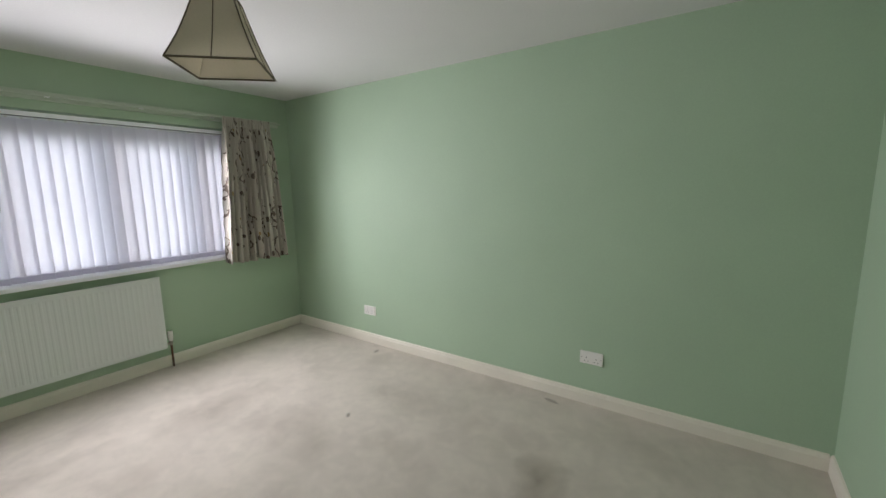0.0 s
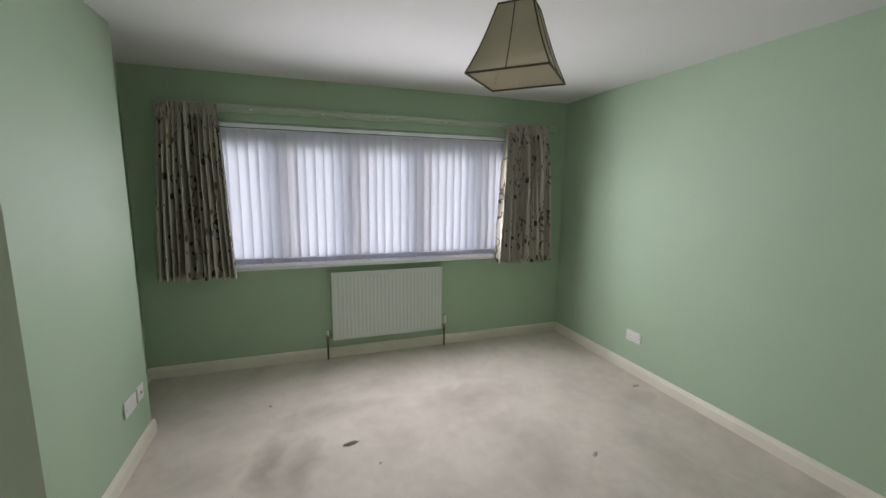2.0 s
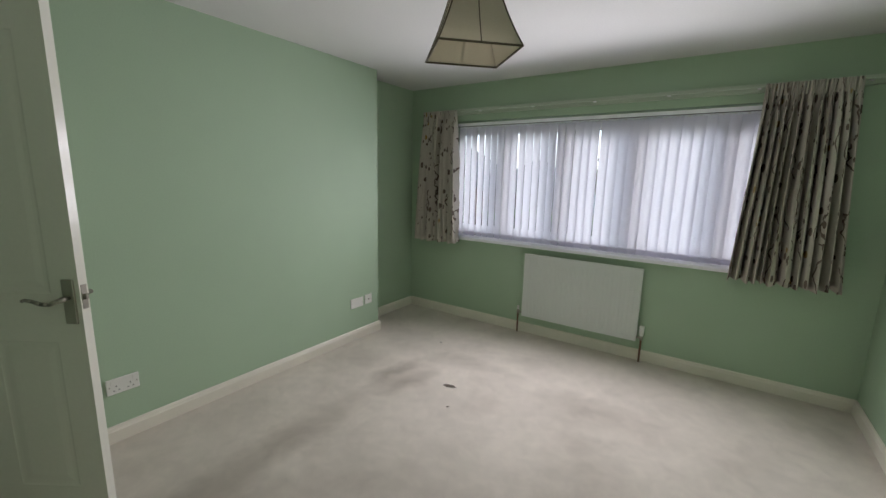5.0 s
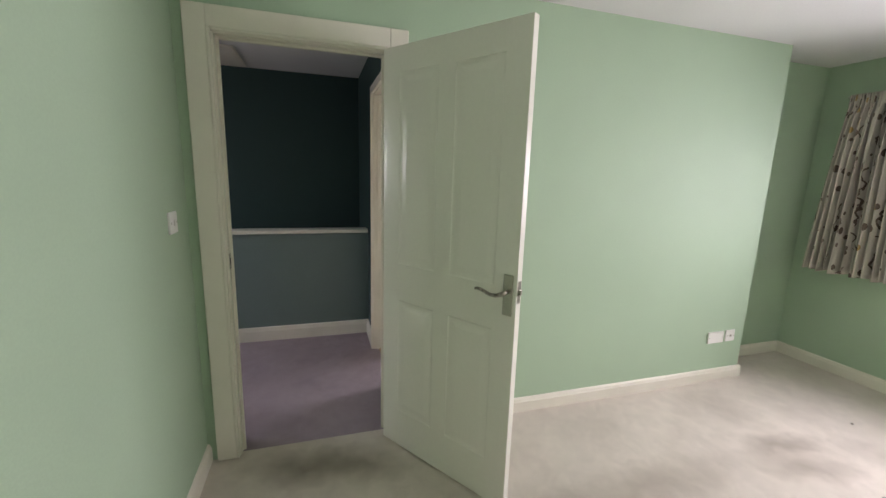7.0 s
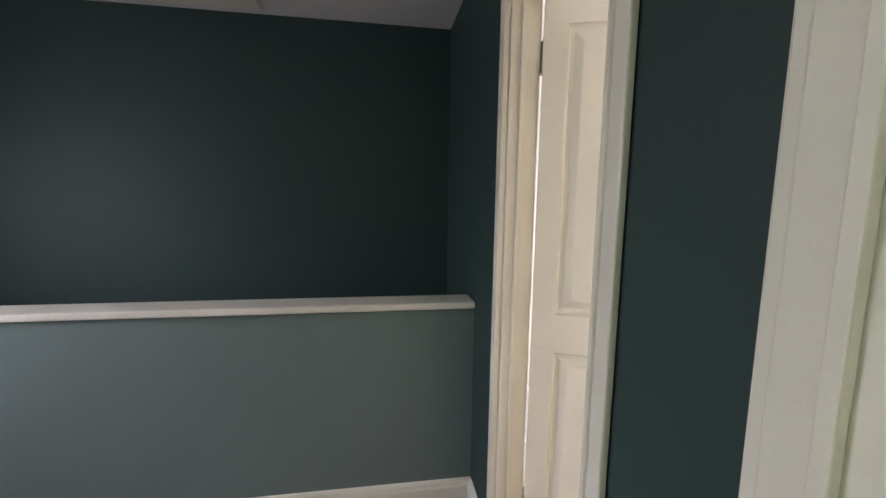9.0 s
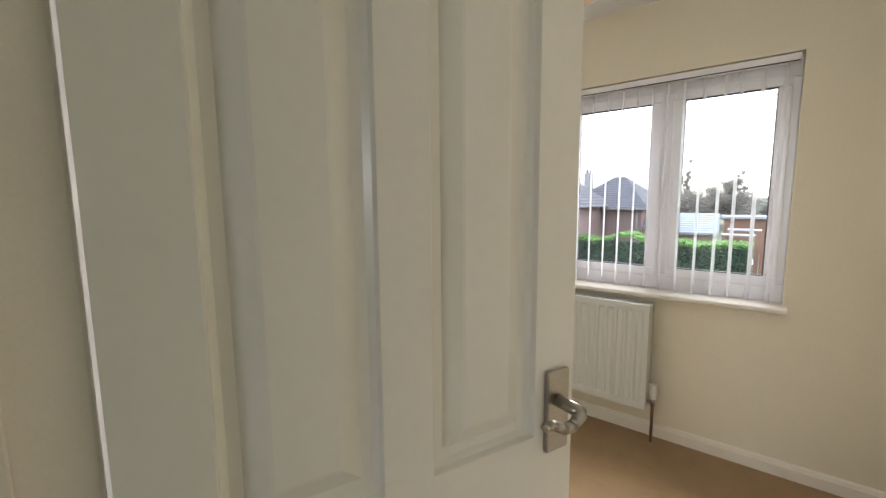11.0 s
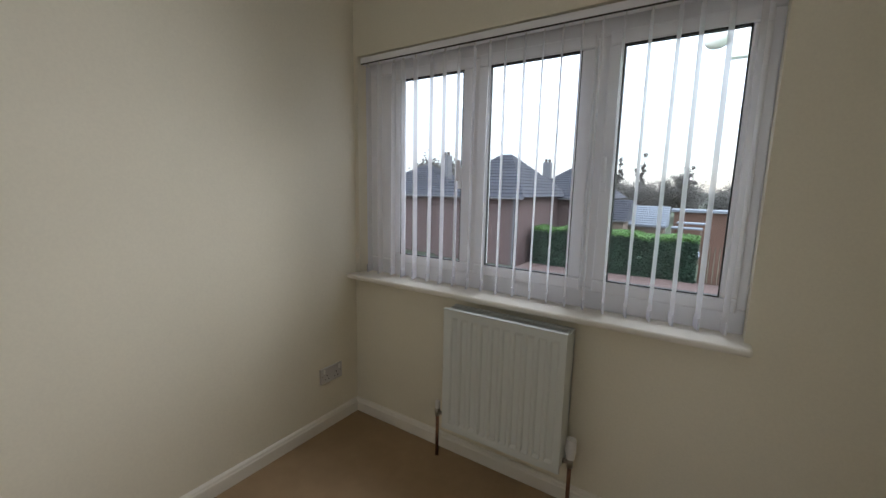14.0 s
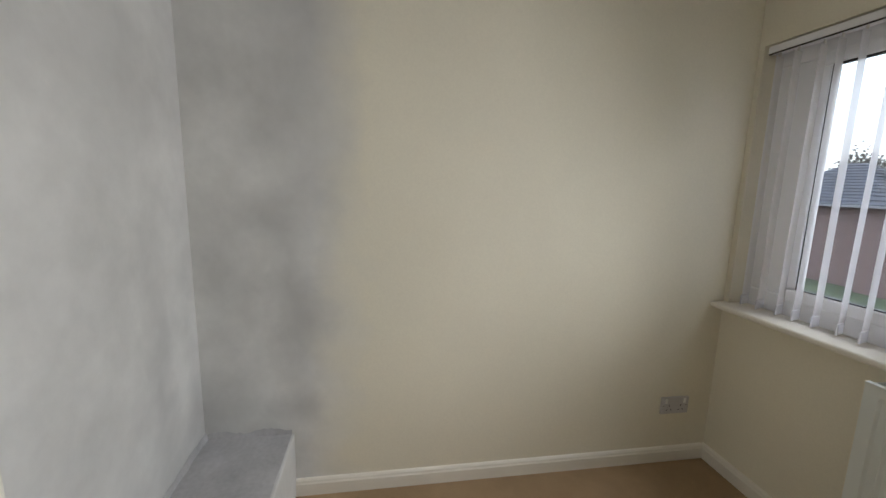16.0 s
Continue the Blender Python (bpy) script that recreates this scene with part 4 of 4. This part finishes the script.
wall_plate("double_socket", pose(AE, -1.062, 0.309, 0, 0, 90), "white plastic double socket on the green east wall")
wall_plate("double_socket", pose(AE, -3.064, 0.318, 0, 0, 90), "white plastic double socket low on the green east wall")
wall_plate("double_socket", pose(0, -2.785, 0.308, 0, 0, -90), "white plastic double socket behind the bedroom door")
wall_plate("blank_plate", pose(0, -1.088, 0.332, 0, 0, -90), "white plastic double blanking plate near the recess", kind_="blank")
wall_plate("aerial_socket", pose(0, -0.952, 0.336, 0, 0, -90), "white plastic single aerial socket near the recess", w=0.086, kind_="aerial")
wall_plate("double_socket", pose(BW, -1.181, 0.32, 0, 0, -90), "pale grey double socket low on the cream wall", mat=PALE_GREY)
wall_plate("light_switch", pose(0.215, AS, 1.211, 0, 0, 0), "white plastic single light switch beside the door", w=0.086, kind_="switch")


# ---- pendant lamps ----
def square_pendant(x, y, z0, z1, rb, rt, label):
    root = tagged(empty("pendant_lamp", x, y, 0), label, "pendant lamp")
    bm = bmesh.new()
    B = [(rb, 0), (0, rb), (-rb, 0), (0, -rb)]
    Tt = [(rt, 0), (0, rt), (-rt, 0), (0, -rt)]
    n = 6
    for k in range(4):
        a, b, c, d = B[k], B[(k + 1) % 4], Tt[(k + 1) % 4], Tt[k]
        prev = None
        for i in range(n + 1):
            v = i / n
            pinch = 1 - 0.05 * math.sin(math.pi * v)
            e = [bm.verts.new((((p[0] * (1 - v) + q[0] * v) * pinch), ((p[1] * (1 - v) + q[1] * v) * pinch), z0 + (z1 - z0) * v)) for p, q in ((a, d), (b, c))]
            if prev:
                bm.faces.new((prev[0], prev[1], e[1], e[0]))
            prev = e
    bmesh.ops.remove_doubles(bm, verts=bm.verts, dist=0.0005)
    sh = part("shade", bm, SHADE, root, "pleated cream fabric pyramid shade")
    sol = sh.modifiers.new("cloth", "SOLIDIFY")
    sol.thickness = 0.002
    for k in range(4):
        for zz, R in ((z0, B), (z1, Tt)):
            bm = bmesh.new()
            cyl(bm, (*R[k], zz), (*R[(k + 1) % 4], zz), 0.004, seg=8)
            part("binding", bm, SEAM, sh, "darker bound edge")
        bm = bmesh.new()
        pr = None
        for i in range(n + 1):
            v = i / n
            pn = 1 - 0.05 * math.sin(math.pi * v) + 0.004
            q = ((B[k][0] * (1 - v) + Tt[k][0] * v) * pn, (B[k][1] * (1 - v) + Tt[k][1] * v) * pn, z0 + (z1 - z0) * v)
            if pr:
                cyl(bm, pr, q, 0.0028, seg=6)
            pr = q
        part("seam", bm, SEAM, sh, "darker seam")
        mid_b = [(B[k][i] + B[(k + 1) % 4][i]) / 2 for i in (0, 1)]
        mid_t = [(Tt[k][i] + Tt[(k + 1) % 4][i]) / 2 for i in (0, 1)]
        bm = bmesh.new()
        pr = None
        for i in range(n + 1):
            v = i / n
            pn = 1 - 0.05 * math.sin(math.pi * v) + 0.004
            q = ((mid_b[0] * (1 - v) + mid_t[0] * v) * pn, (mid_b[1] * (1 - v) + mid_t[1] * v) * pn, z0 + (z1 - z0) * v)
            if pr:
                cyl(bm, pr, q, 0.002, seg=6)
            pr = q
        part("rib", bm, SEAM, sh, "thin wire rib")
    lamp_fitting(root, z1)
    return root


def lamp_fitting(root, z1):
    bm = bmesh.new()
    cyl(bm, (0, 0, z1 - 0.02), (0, 0, H - 0.02), 0.003, seg=8)
    part("flex", bm, PLASTIC, root, "white flex")
    bm = bmesh.new()
    cyl(bm, (0, 0, z1 - 0.06), (0, 0, z1), 0.019, 0.014)
    part("lampholder", bm, PLASTIC, root, "white lampholder")
    bm = bmesh.new()
    cyl(bm, (0, 0, H - 0.022), (0, 0, H), 0.028, 0.036, 20)
    part("ceiling_rose", bm, PLASTIC, root, "white ceiling rose")


square_pendant(1.686, -2.093, 1.893, 2.14, 0.21, 0.088, "square cream fabric pendant shade hanging from the ceiling")
root = tagged(empty("pendant_lamp", -1.22, -2.12, 0), "peach fabric pendant shade in the box room", "pendant lamp")
bm = bmesh.new()
bmesh.ops.create_cone(bm, cap_ends=False, segments=32, radius1=0.17, radius2=0.07, depth=0.15, matrix=Matrix.Translation((0, 0, 2.032)))
sh = part("shade", bm, PEACH, root, "peach coolie shade", smooth=True)
sh.modifiers.new("cloth", "SOLIDIFY").thickness = 0.002
lamp_fitting(root, 2.10)


# ---- carpet snags ----
def snag(x, y, size, turn, label, mat=EARTH):
    rng = random.Random(int(x * 100))
    bm = bmesh.new()
    n = 14
    rim = []
    for i in range(n):
        a = 6.283 * i / n
        r = size * (0.7 + 0.5 * rng.random())
        rim.append(bm.verts.new((math.cos(a) * r, math.sin(a) * r * 0.35, 0.0)))
    top = [bm.verts.new((v.co.x * 0.5, v.co.y * 0.5, 0.005 + 0.004 * rng.random())) for v in rim]
    mid_v = bm.verts.new((0, 0, 0.002))
    for i in range(n):
        j = (i + 1) % n
        bm.faces.new((rim[i], rim[j], top[j], top[i]))
        bm.faces.new((top[i], top[j], mid_v))
    ob = link("carpet_snag", bm, mat, True)
    ob.matrix_world = pose(x, y, 0.001, 0, 0, turn)
    tagged(ob, label, "carpet snag", "snags in the carpet")


snag(1.117, -1.29, 0.055, 10, "torn dark tuft in the beige bedroom carpet")
snag(2.422, -1.819, 0.03, 40, "small scuffed tuft in the beige bedroom carpet", TUFT)
snag(3.262, -1.257, 0.04, 15, "lifted tuft of beige carpet beside the baseboard", TUFT)
snag(3.293, -2.844, 0.05, 80, "lifted tuft of beige carpet beside the baseboard", TUFT)
snag(1.254, -1.514, 0.009, 30, "tiny dark fleck on the beige bedroom carpet")
snag(1.172, -2.897, 0.045, 120, "scuffed dark tuft in the beige bedroom carpet", TUFT)
snag(0.649, -0.711, 0.010, 0, "tiny dark speck on the beige bedroom carpet")


# ---- outside ----
bm = bmesh.new()
box(bm, -1500, 1.0, GZ - 0.5, 1500, 3000, GZ)
tagged(link("ground", bm, GRASS), "grass and gardens reaching to the horizon", "ground", kind="structure")
bm = bmesh.new()
box(bm, -60, 5.0, GZ - 0.1, 60, 10.0, GZ + 0.01)
tagged(link("road", bm, ASPHALT), "grey asphalt street between the houses", "road", kind="structure")
bm = bmesh.new()
box(bm, -30, 10.0, GZ - 0.1, 30, 12.0, GZ + 0.09, bevel=0.02)
tagged(link("pavement", bm, ASPHALT), "grey pavement along the far side of the street", "pavement", kind="structure")
bm = bmesh.new()
box(bm, -7.6, 12.0, GZ - 0.1, 1.5, 15.1, GZ + 0.05)
tagged(link("driveway", bm, PAVING), "red-brown block paved driveway in front of the hedge", "driveway", kind="structure")


def house(name, x0, y0, x1, y1, eaves, ridge, chimneys, label):
    """Hipped-roof brick house; eaves and ridge are heights in the world."""
    root = tagged(empty(name), label, "house")
    boxpart("wall", (x0, y0, GZ, x1, y1, eaves), BRICK, root)
    o = 0.35
    bm = bmesh.new()
    hd = (y1 - y0) / 2 + o
    ym = (y0 + y1) / 2
    ra, rb = min(x0 - o + hd, (x0 + x1) / 2 - 0.3), max(x1 + o - hd, (x0 + x1) / 2 + 0.3)
    c = [bm.verts.new(v) for v in ((x0 - o, y0 - o, eaves), (x1 + o, y0 - o, eaves), (x1 + o, y1 + o, eaves), (x0 - o, y1 + o, eaves), (ra, ym, ridge), (rb, ym, ridge))]
    for f in ((0, 1, 5, 4), (1, 2, 5), (2, 3, 4, 5), (3, 0, 4), (3, 2, 1, 0)):
        bm.faces.new([c[i] for i in f])
    roof = part("roof", bm, ROOF, root, "dark slate hipped roof")
    rng = random.Random(3)
    bm = bmesh.new()
    nrows = 14
    for r in range(nrows):
        v = r / nrows
        yy, zz = (y0 - o) + (ym - y0 + o) * v, eaves + (ridge - eaves) * v
        xa, xb = (x0 - o) + (ra - x0 + o) * v, (x1 + o) + (rb - x1 - o) * v
        box(bm, xa, yy - 0.01, zz, xb, yy + 0.03, zz + 0.035)
        xh, yb = (x1 + o) + (rb - x1 - o) * v, (y1 + o) + (ym - y1 - o) * v
        box(bm, xh - 0.03, yy, zz, xh + 0.01, yb, zz + 0.035)
    part("tile_courses", bm, ROOF, roof)["kind"] = "stuff"
    boxpart("gutter", (x0 - o, y0 - o - 0.08, eaves - 0.08, x1 + o, y0 - o, eaves), SLATE_GREY, root, "grey gutter")
    boxpart("downpipe", (x1 - 0.25, y0 - 0.09, GZ, x1 - 0.18, y0 - 0.02, eaves - 0.05), SLATE_GREY, root, "grey downpipe")
    for cx, cy, top in chimneys:
        ch = boxpart("chimney", (cx - 0.23, cy - 0.22, eaves, cx + 0.23, cy + 0.22, top), SLATE_GREY, root, bevel=0.02)
        for dx in (-0.11, 0.11):
            bm = bmesh.new()
            cyl(bm, (cx + dx, cy, top), (cx + dx, cy, top + 0.2), 0.09, 0.075)
            part("chimney_pot", bm, BARK, ch, "clay chimney pot")
    return root


house("house", -12.1, 14.0, -7.7, 20.5, 0.93, 3.05, [], "red brick house with dark hipped slate roof across the street")
house("house", -17.5, 14.6, -12.1, 19.5, 0.9, 2.55, [(-13.4, 16.9, 3.05)], "low red brick house with a chimney on its slate roof")
house("house", -9.7, 19.5, -5.7, 26.0, 0.85, 2.65, [(-9.5, 22.5, 2.95)], "smaller red brick house with slate roof set further back")


def lean_to(name, x0, y0, x1, y1, low, high, wall_mat, roof_mat, label, roof_label):
    """Small outbuilding with a single roof slope that rises away from the street."""
    root = tagged(empty(name), label, name)
    boxpart("wall", (x0 + 0.15, y0 + 0.2, GZ, x1 - 0.15, y1 - 0.1, low - 0.05), wall_mat, root)
    bm = bmesh.new()
    c = [bm.verts.new(v) for v in ((x0, y0, low), (x1, y0, low), (x1, y1, high), (x0, y1, high), (x0, y0, low - 0.1), (x1, y0, low - 0.1), (x1, y1, low - 0.1), (x0, y1, low - 0.1))]
    for f in ((0, 1, 2, 3), (4, 5, 6, 7), (0, 1, 5, 4), (1, 2, 6, 5), (2, 3, 7, 6), (3, 0, 4, 7)):
        bm.faces.new([c[i] for i in f])
    roof = part("roof", bm, roof_mat, root, roof_label)
    bm = bmesh.new()
    for i in range(9):
        v = i / 9
        y, z = y0 + (y1 - y0) * v, low + (high - low) * v
        box(bm, x0, y - 0.01, z, x1, y + 0.02, z + 0.025)
    part("roof_courses", bm, roof_mat, roof)
    boxpart("gutter", (x0, y0 - 0.07, low - 0.1, x1, y0, low - 0.03), SLATE_GREY, root, "grey gutter")
    return root


lean_to("garage", -6.9, 19.6, -4.25, 21.4, -0.16, 0.82, TIMBER, ROOF, "dark garage with a slate roof beside the brick house", "dark slate roof")
lean_to("shed", -4.75, 21.6, -2.6, 23.4, -0.5, 0.48, TIMBER, WHITE_ROOF, "low shed with a pale sheet roof beyond the hedge", "pale sheet roof")
hut = tagged(empty("shed"), "white-roofed shelter among the gardens beyond the hedge", "shed")
boxpart("wall", (-2.7, 28.2, GZ, 0.6, 30.0, 0.02), FENCE_WOOD, hut)
boxpart("roof", (-2.9, 28.0, 0.02, 0.8, 30.2, 0.17), WHITE_ROOF, hut, "pale flat roof")
fence = tagged(empty("fence"), "brown timber panel fence beside the hedge", "fence")
for i in range(9):
    boxpart("board", (-0.9 + i * 0.16, 15.4, GZ, -0.76 + i * 0.16, 15.43, 0.1 + 0.03 * (i % 2)), FENCE_WOOD, fence)


def leaf_blob(bm, rng, cx, cy, cz, n, spread, size):
    for _ in range(n):
        p = Vector((cx + rng.gauss(0, spread), cy + rng.gauss(0, spread), cz + rng.gauss(0, spread)))
        d1 = Vector((rng.uniform(-1, 1), rng.uniform(-1, 1), rng.uniform(-1, 1))).normalized() * size
        d2 = d1.orthogonal().normalized() * size * 0.6
        bm.faces.new([bm.verts.new(p - d1), bm.verts.new(p + d2), bm.verts.new(p + d1), bm.verts.new(p - d2)])


hedge = tagged(empty("hedge"), "clipped green hedge with dark sides and a brighter green top", "hedge")
rng = random.Random(8)
hx0, hx1, hy0, hy1, hz = -7.4, -0.95, 15.0, 16.4, -0.5
bm = bmesh.new()
box(bm, hx0 + 0.1, hy0 + 0.1, GZ, hx1 - 0.1, hy1 - 0.1, hz - 0.1)
for _ in range(15000):
    x, z = rng.uniform(hx0, hx1), rng.uniform(GZ, hz)
    y = hy0 + rng.uniform(-0.06, 0.12) + 0.06 * math.sin(x * 2.3) * math.cos(z * 3)
    d1 = Vector((rng.uniform(-1, 1), rng.uniform(-0.6, 0.6), rng.uniform(-1, 1))).normalized() * 0.05
    d2 = d1.orthogonal().normalized() * 0.03
    p = Vector((x, y, z))
    bm.faces.new([bm.verts.new(p - d1), bm.verts.new(p + d2), bm.verts.new(p + d1), bm.verts.new(p - d2)])
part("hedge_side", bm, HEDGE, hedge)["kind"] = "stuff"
bm = bmesh.new()
for _ in range(11000):
    x, y = rng.uniform(hx0, hx1), rng.uniform(hy0 - 0.05, hy1)
    p = Vector((x, y, hz + rng.uniform(-0.08, 0.10) + 0.05 * math.sin(x * 3.1) + 0.25 * math.exp(-((x + 5.2) / 0.8) ** 2)))
    d1 = Vector((rng.uniform(-1, 1), rng.uniform(-1, 1), rng.uniform(-0.3, 0.6))).normalized() * 0.06
    d2 = d1.orthogonal().normalized() * 0.035
    bm.faces.new([bm.verts.new(p - d1), bm.verts.new(p + d2), bm.verts.new(p + d1), bm.verts.new(p - d2)])
part("hedge_top", bm, HEDGE_TOP, hedge, "bright green hedge top")["kind"] = "stuff"


def tree(x, y, height, spread, seed, bare, label):
    rng = random.Random(seed)
    root = tagged(empty("tree", x, y, GZ), label, "tree", "trees beyond the gardens")
    bm = bmesh.new()
    cyl(bm, (0, 0, 0), (0.1, 0, height * 0.55), 0.22, 0.12, 8)
    tips = []
    for i in range(16):
        h = height * rng.uniform(0.12, 0.6)
        a = rng.uniform(0, 6.28)
        e = (math.cos(a) * spread * rng.uniform(0.4, 1), math.sin(a) * spread * rng.uniform(0.4, 1), h + height * rng.uniform(0.12, 0.4))
        cyl(bm, (0.05, 0, h), e, 0.07, 0.02, 5)
        tips.append(e)
        for _ in range(3):
            f = tuple(c + rng.uniform(-0.5, 0.6) * spread * 0.5 for c in e)
            cyl(bm, e, f, 0.025, 0.006, 4)
            tips.append(f)
    part("trunk", bm, BARK, root)
    bm = bmesh.new()
    for e in tips:
        leaf_blob(bm, rng, *e, 30 if bare else 140, spread * 0.19, 0.09)
    part("crown", bm, TREE_LEAF, root)["kind"] = "stuff"


rng = random.Random(12)
for i in range(24):
    tx = -13 + i * 1.9 + rng.uniform(-0.8, 0.8)
    tree(tx, 48 + rng.uniform(-6, 12), rng.uniform(3.4, 5.0), rng.uniform(1.5, 2.4), 20 + i, i % 3 == 0, "distant autumn tree with thin russet foliage" if i % 3 else "distant half-bare autumn tree")
tree(-4.4, 60, 6.6, 1.1, 77, True, "tall slim half-bare tree above the rooftops")
tree(-17.5, 22, 5.4, 1.6, 78, False, "bushy dark tree beside the brick house")
for px, ph, seed in ((-9.4, 8.4, 91), (-12.3, 8.2, 92), (-3.4, 7.0, 93)):
    tree(px, 60, ph, 0.6, seed, True, "tall slim bare poplar on the skyline")


# ---- frames left out to grow beside the shed ----
def cold_frame(x, y, z, w, turn, label):
    root = tagged(empty("cold_frame", x, y, z, turn), label, "cold frame", "cold frames beyond the hedge")
    boxpart("box", (-w / 2, -0.5, 0, w / 2, 0.5, 0.35), TIMBER, root)
    bm = bmesh.new()
    c = [bm.verts.new(v) for v in ((-w / 2 - 0.05, -0.55, 0.36), (w / 2 + 0.05, -0.55, 0.36), (w / 2 + 0.05, 0.55, 0.62), (-w / 2 - 0.05, 0.55, 0.62))]
    bm.faces.new(c)
    lid = part("lid", bm, WHITE_ROOF, root, "pale sloping lid")
    lid.modifiers.new("sheet", "SOLIDIFY").thickness = 0.04
    return root


cold_frame(-1.75, 20.4, GZ, 1.5, 12, "low timber cold frame with a pale lid")
for fx, fy, top in ((-1.7, 23.6, -0.72), (-1.5, 24.6, -0.5)):
    root = tagged(empty("shelter", fx, fy, GZ), "low open garden shelter with a pale flat roof", "shelter")
    boxpart("roof", (-0.8, -0.5, top - GZ, 0.75, 0.5, top - GZ + 0.08), WHITE_ROOF, root, "pale flat roof", bevel=0.02)
    for px in (-0.7, 0.65):
        for py in (-0.4, 0.4):
            boxpart("post", (px - 0.04, py - 0.04, 0, px + 0.04, py + 0.04, top - GZ), TIMBER, root)


# ---- parked car ----
SILVER = material("silver_car_paint", (0.45, 0.46, 0.48), rough=0.25, metal=0.6)
TYRE = material("black_rubber", (0.03, 0.03, 0.03), rough=0.8)
car = tagged(empty("car", -19.6, 22.3, GZ, 8), "silver hatchback parked beside the brick house", "car")
bm = bmesh.new()
side = [(-1.95, 0.3), (-1.98, 0.62), (-1.75, 0.78), (-0.95, 0.9), (1.75, 0.95), (1.9, 0.7), (1.9, 0.3)]
rows_ = [[bm.verts.new((x, y, z)) for x, z in side] for y in (-0.85, 0.85)]
for i in range(len(side)):
    j = (i + 1) % len(side)
    bm.faces.new((rows_[0][i], rows_[0][j], rows_[1][j], rows_[1][i]))
bm.faces.new(rows_[0]), bm.faces.new(rows_[1][::-1])
part("body", bm, SILVER, car)
bm = bmesh.new()
box(bm, -0.9, -0.74, 0.9, 1.7, 0.74, 1.42, bevel=0.05)
for v in bm.verts:
    if v.co.z > 1.2:
        v.co.x = v.co.x * 0.7 + 0.15
        v.co.y *= 0.86
part("windows", bm, DARK, car, "dark car windows")
boxpart("car_roof", (-0.42, -0.62, 1.41, 1.3, 0.62, 1.46), SILVER, car, bevel=0.02)
for wx in (-1.25, 1.2):
    for wy in (-0.8, 0.8):
        bm = bmesh.new()
        cyl(bm, (wx, wy - 0.09, 0.3), (wx, wy + 0.09, 0.3), 0.3, seg=20)
        wheel = part("wheel", bm, TYRE, car)
        bm = bmesh.new()
        cyl(bm, (wx, wy - 0.095, 0.3), (wx, wy + 0.095, 0.3), 0.19, seg=16)
        part("rim", bm, STEEL, wheel, "metal wheel rim")


# ---- unidentified round grey fitting on the side wall outside ----
lamp = tagged(empty("wall_fitting", -0.562, 0.05, 2.04), "round grey fitting on a white wall bracket outside", "outdoor lamp")
boxpart("bracket", (-0.15, -0.03, -0.065, 0, 0.03, 0.065), UPVC, lamp, "white bracket", bevel=0.006)
bm = bmesh.new()
bmesh.ops.create_uvsphere(bm, u_segments=24, v_segments=12, radius=0.058, matrix=Matrix.Translation((-0.215, 0, 0.035)) @ Matrix.Diagonal((1, 0.6, 0.75, 1)))
part("fitting_head", bm, GREY_PLASTIC, lamp, "round grey head of the fitting", smooth=True)
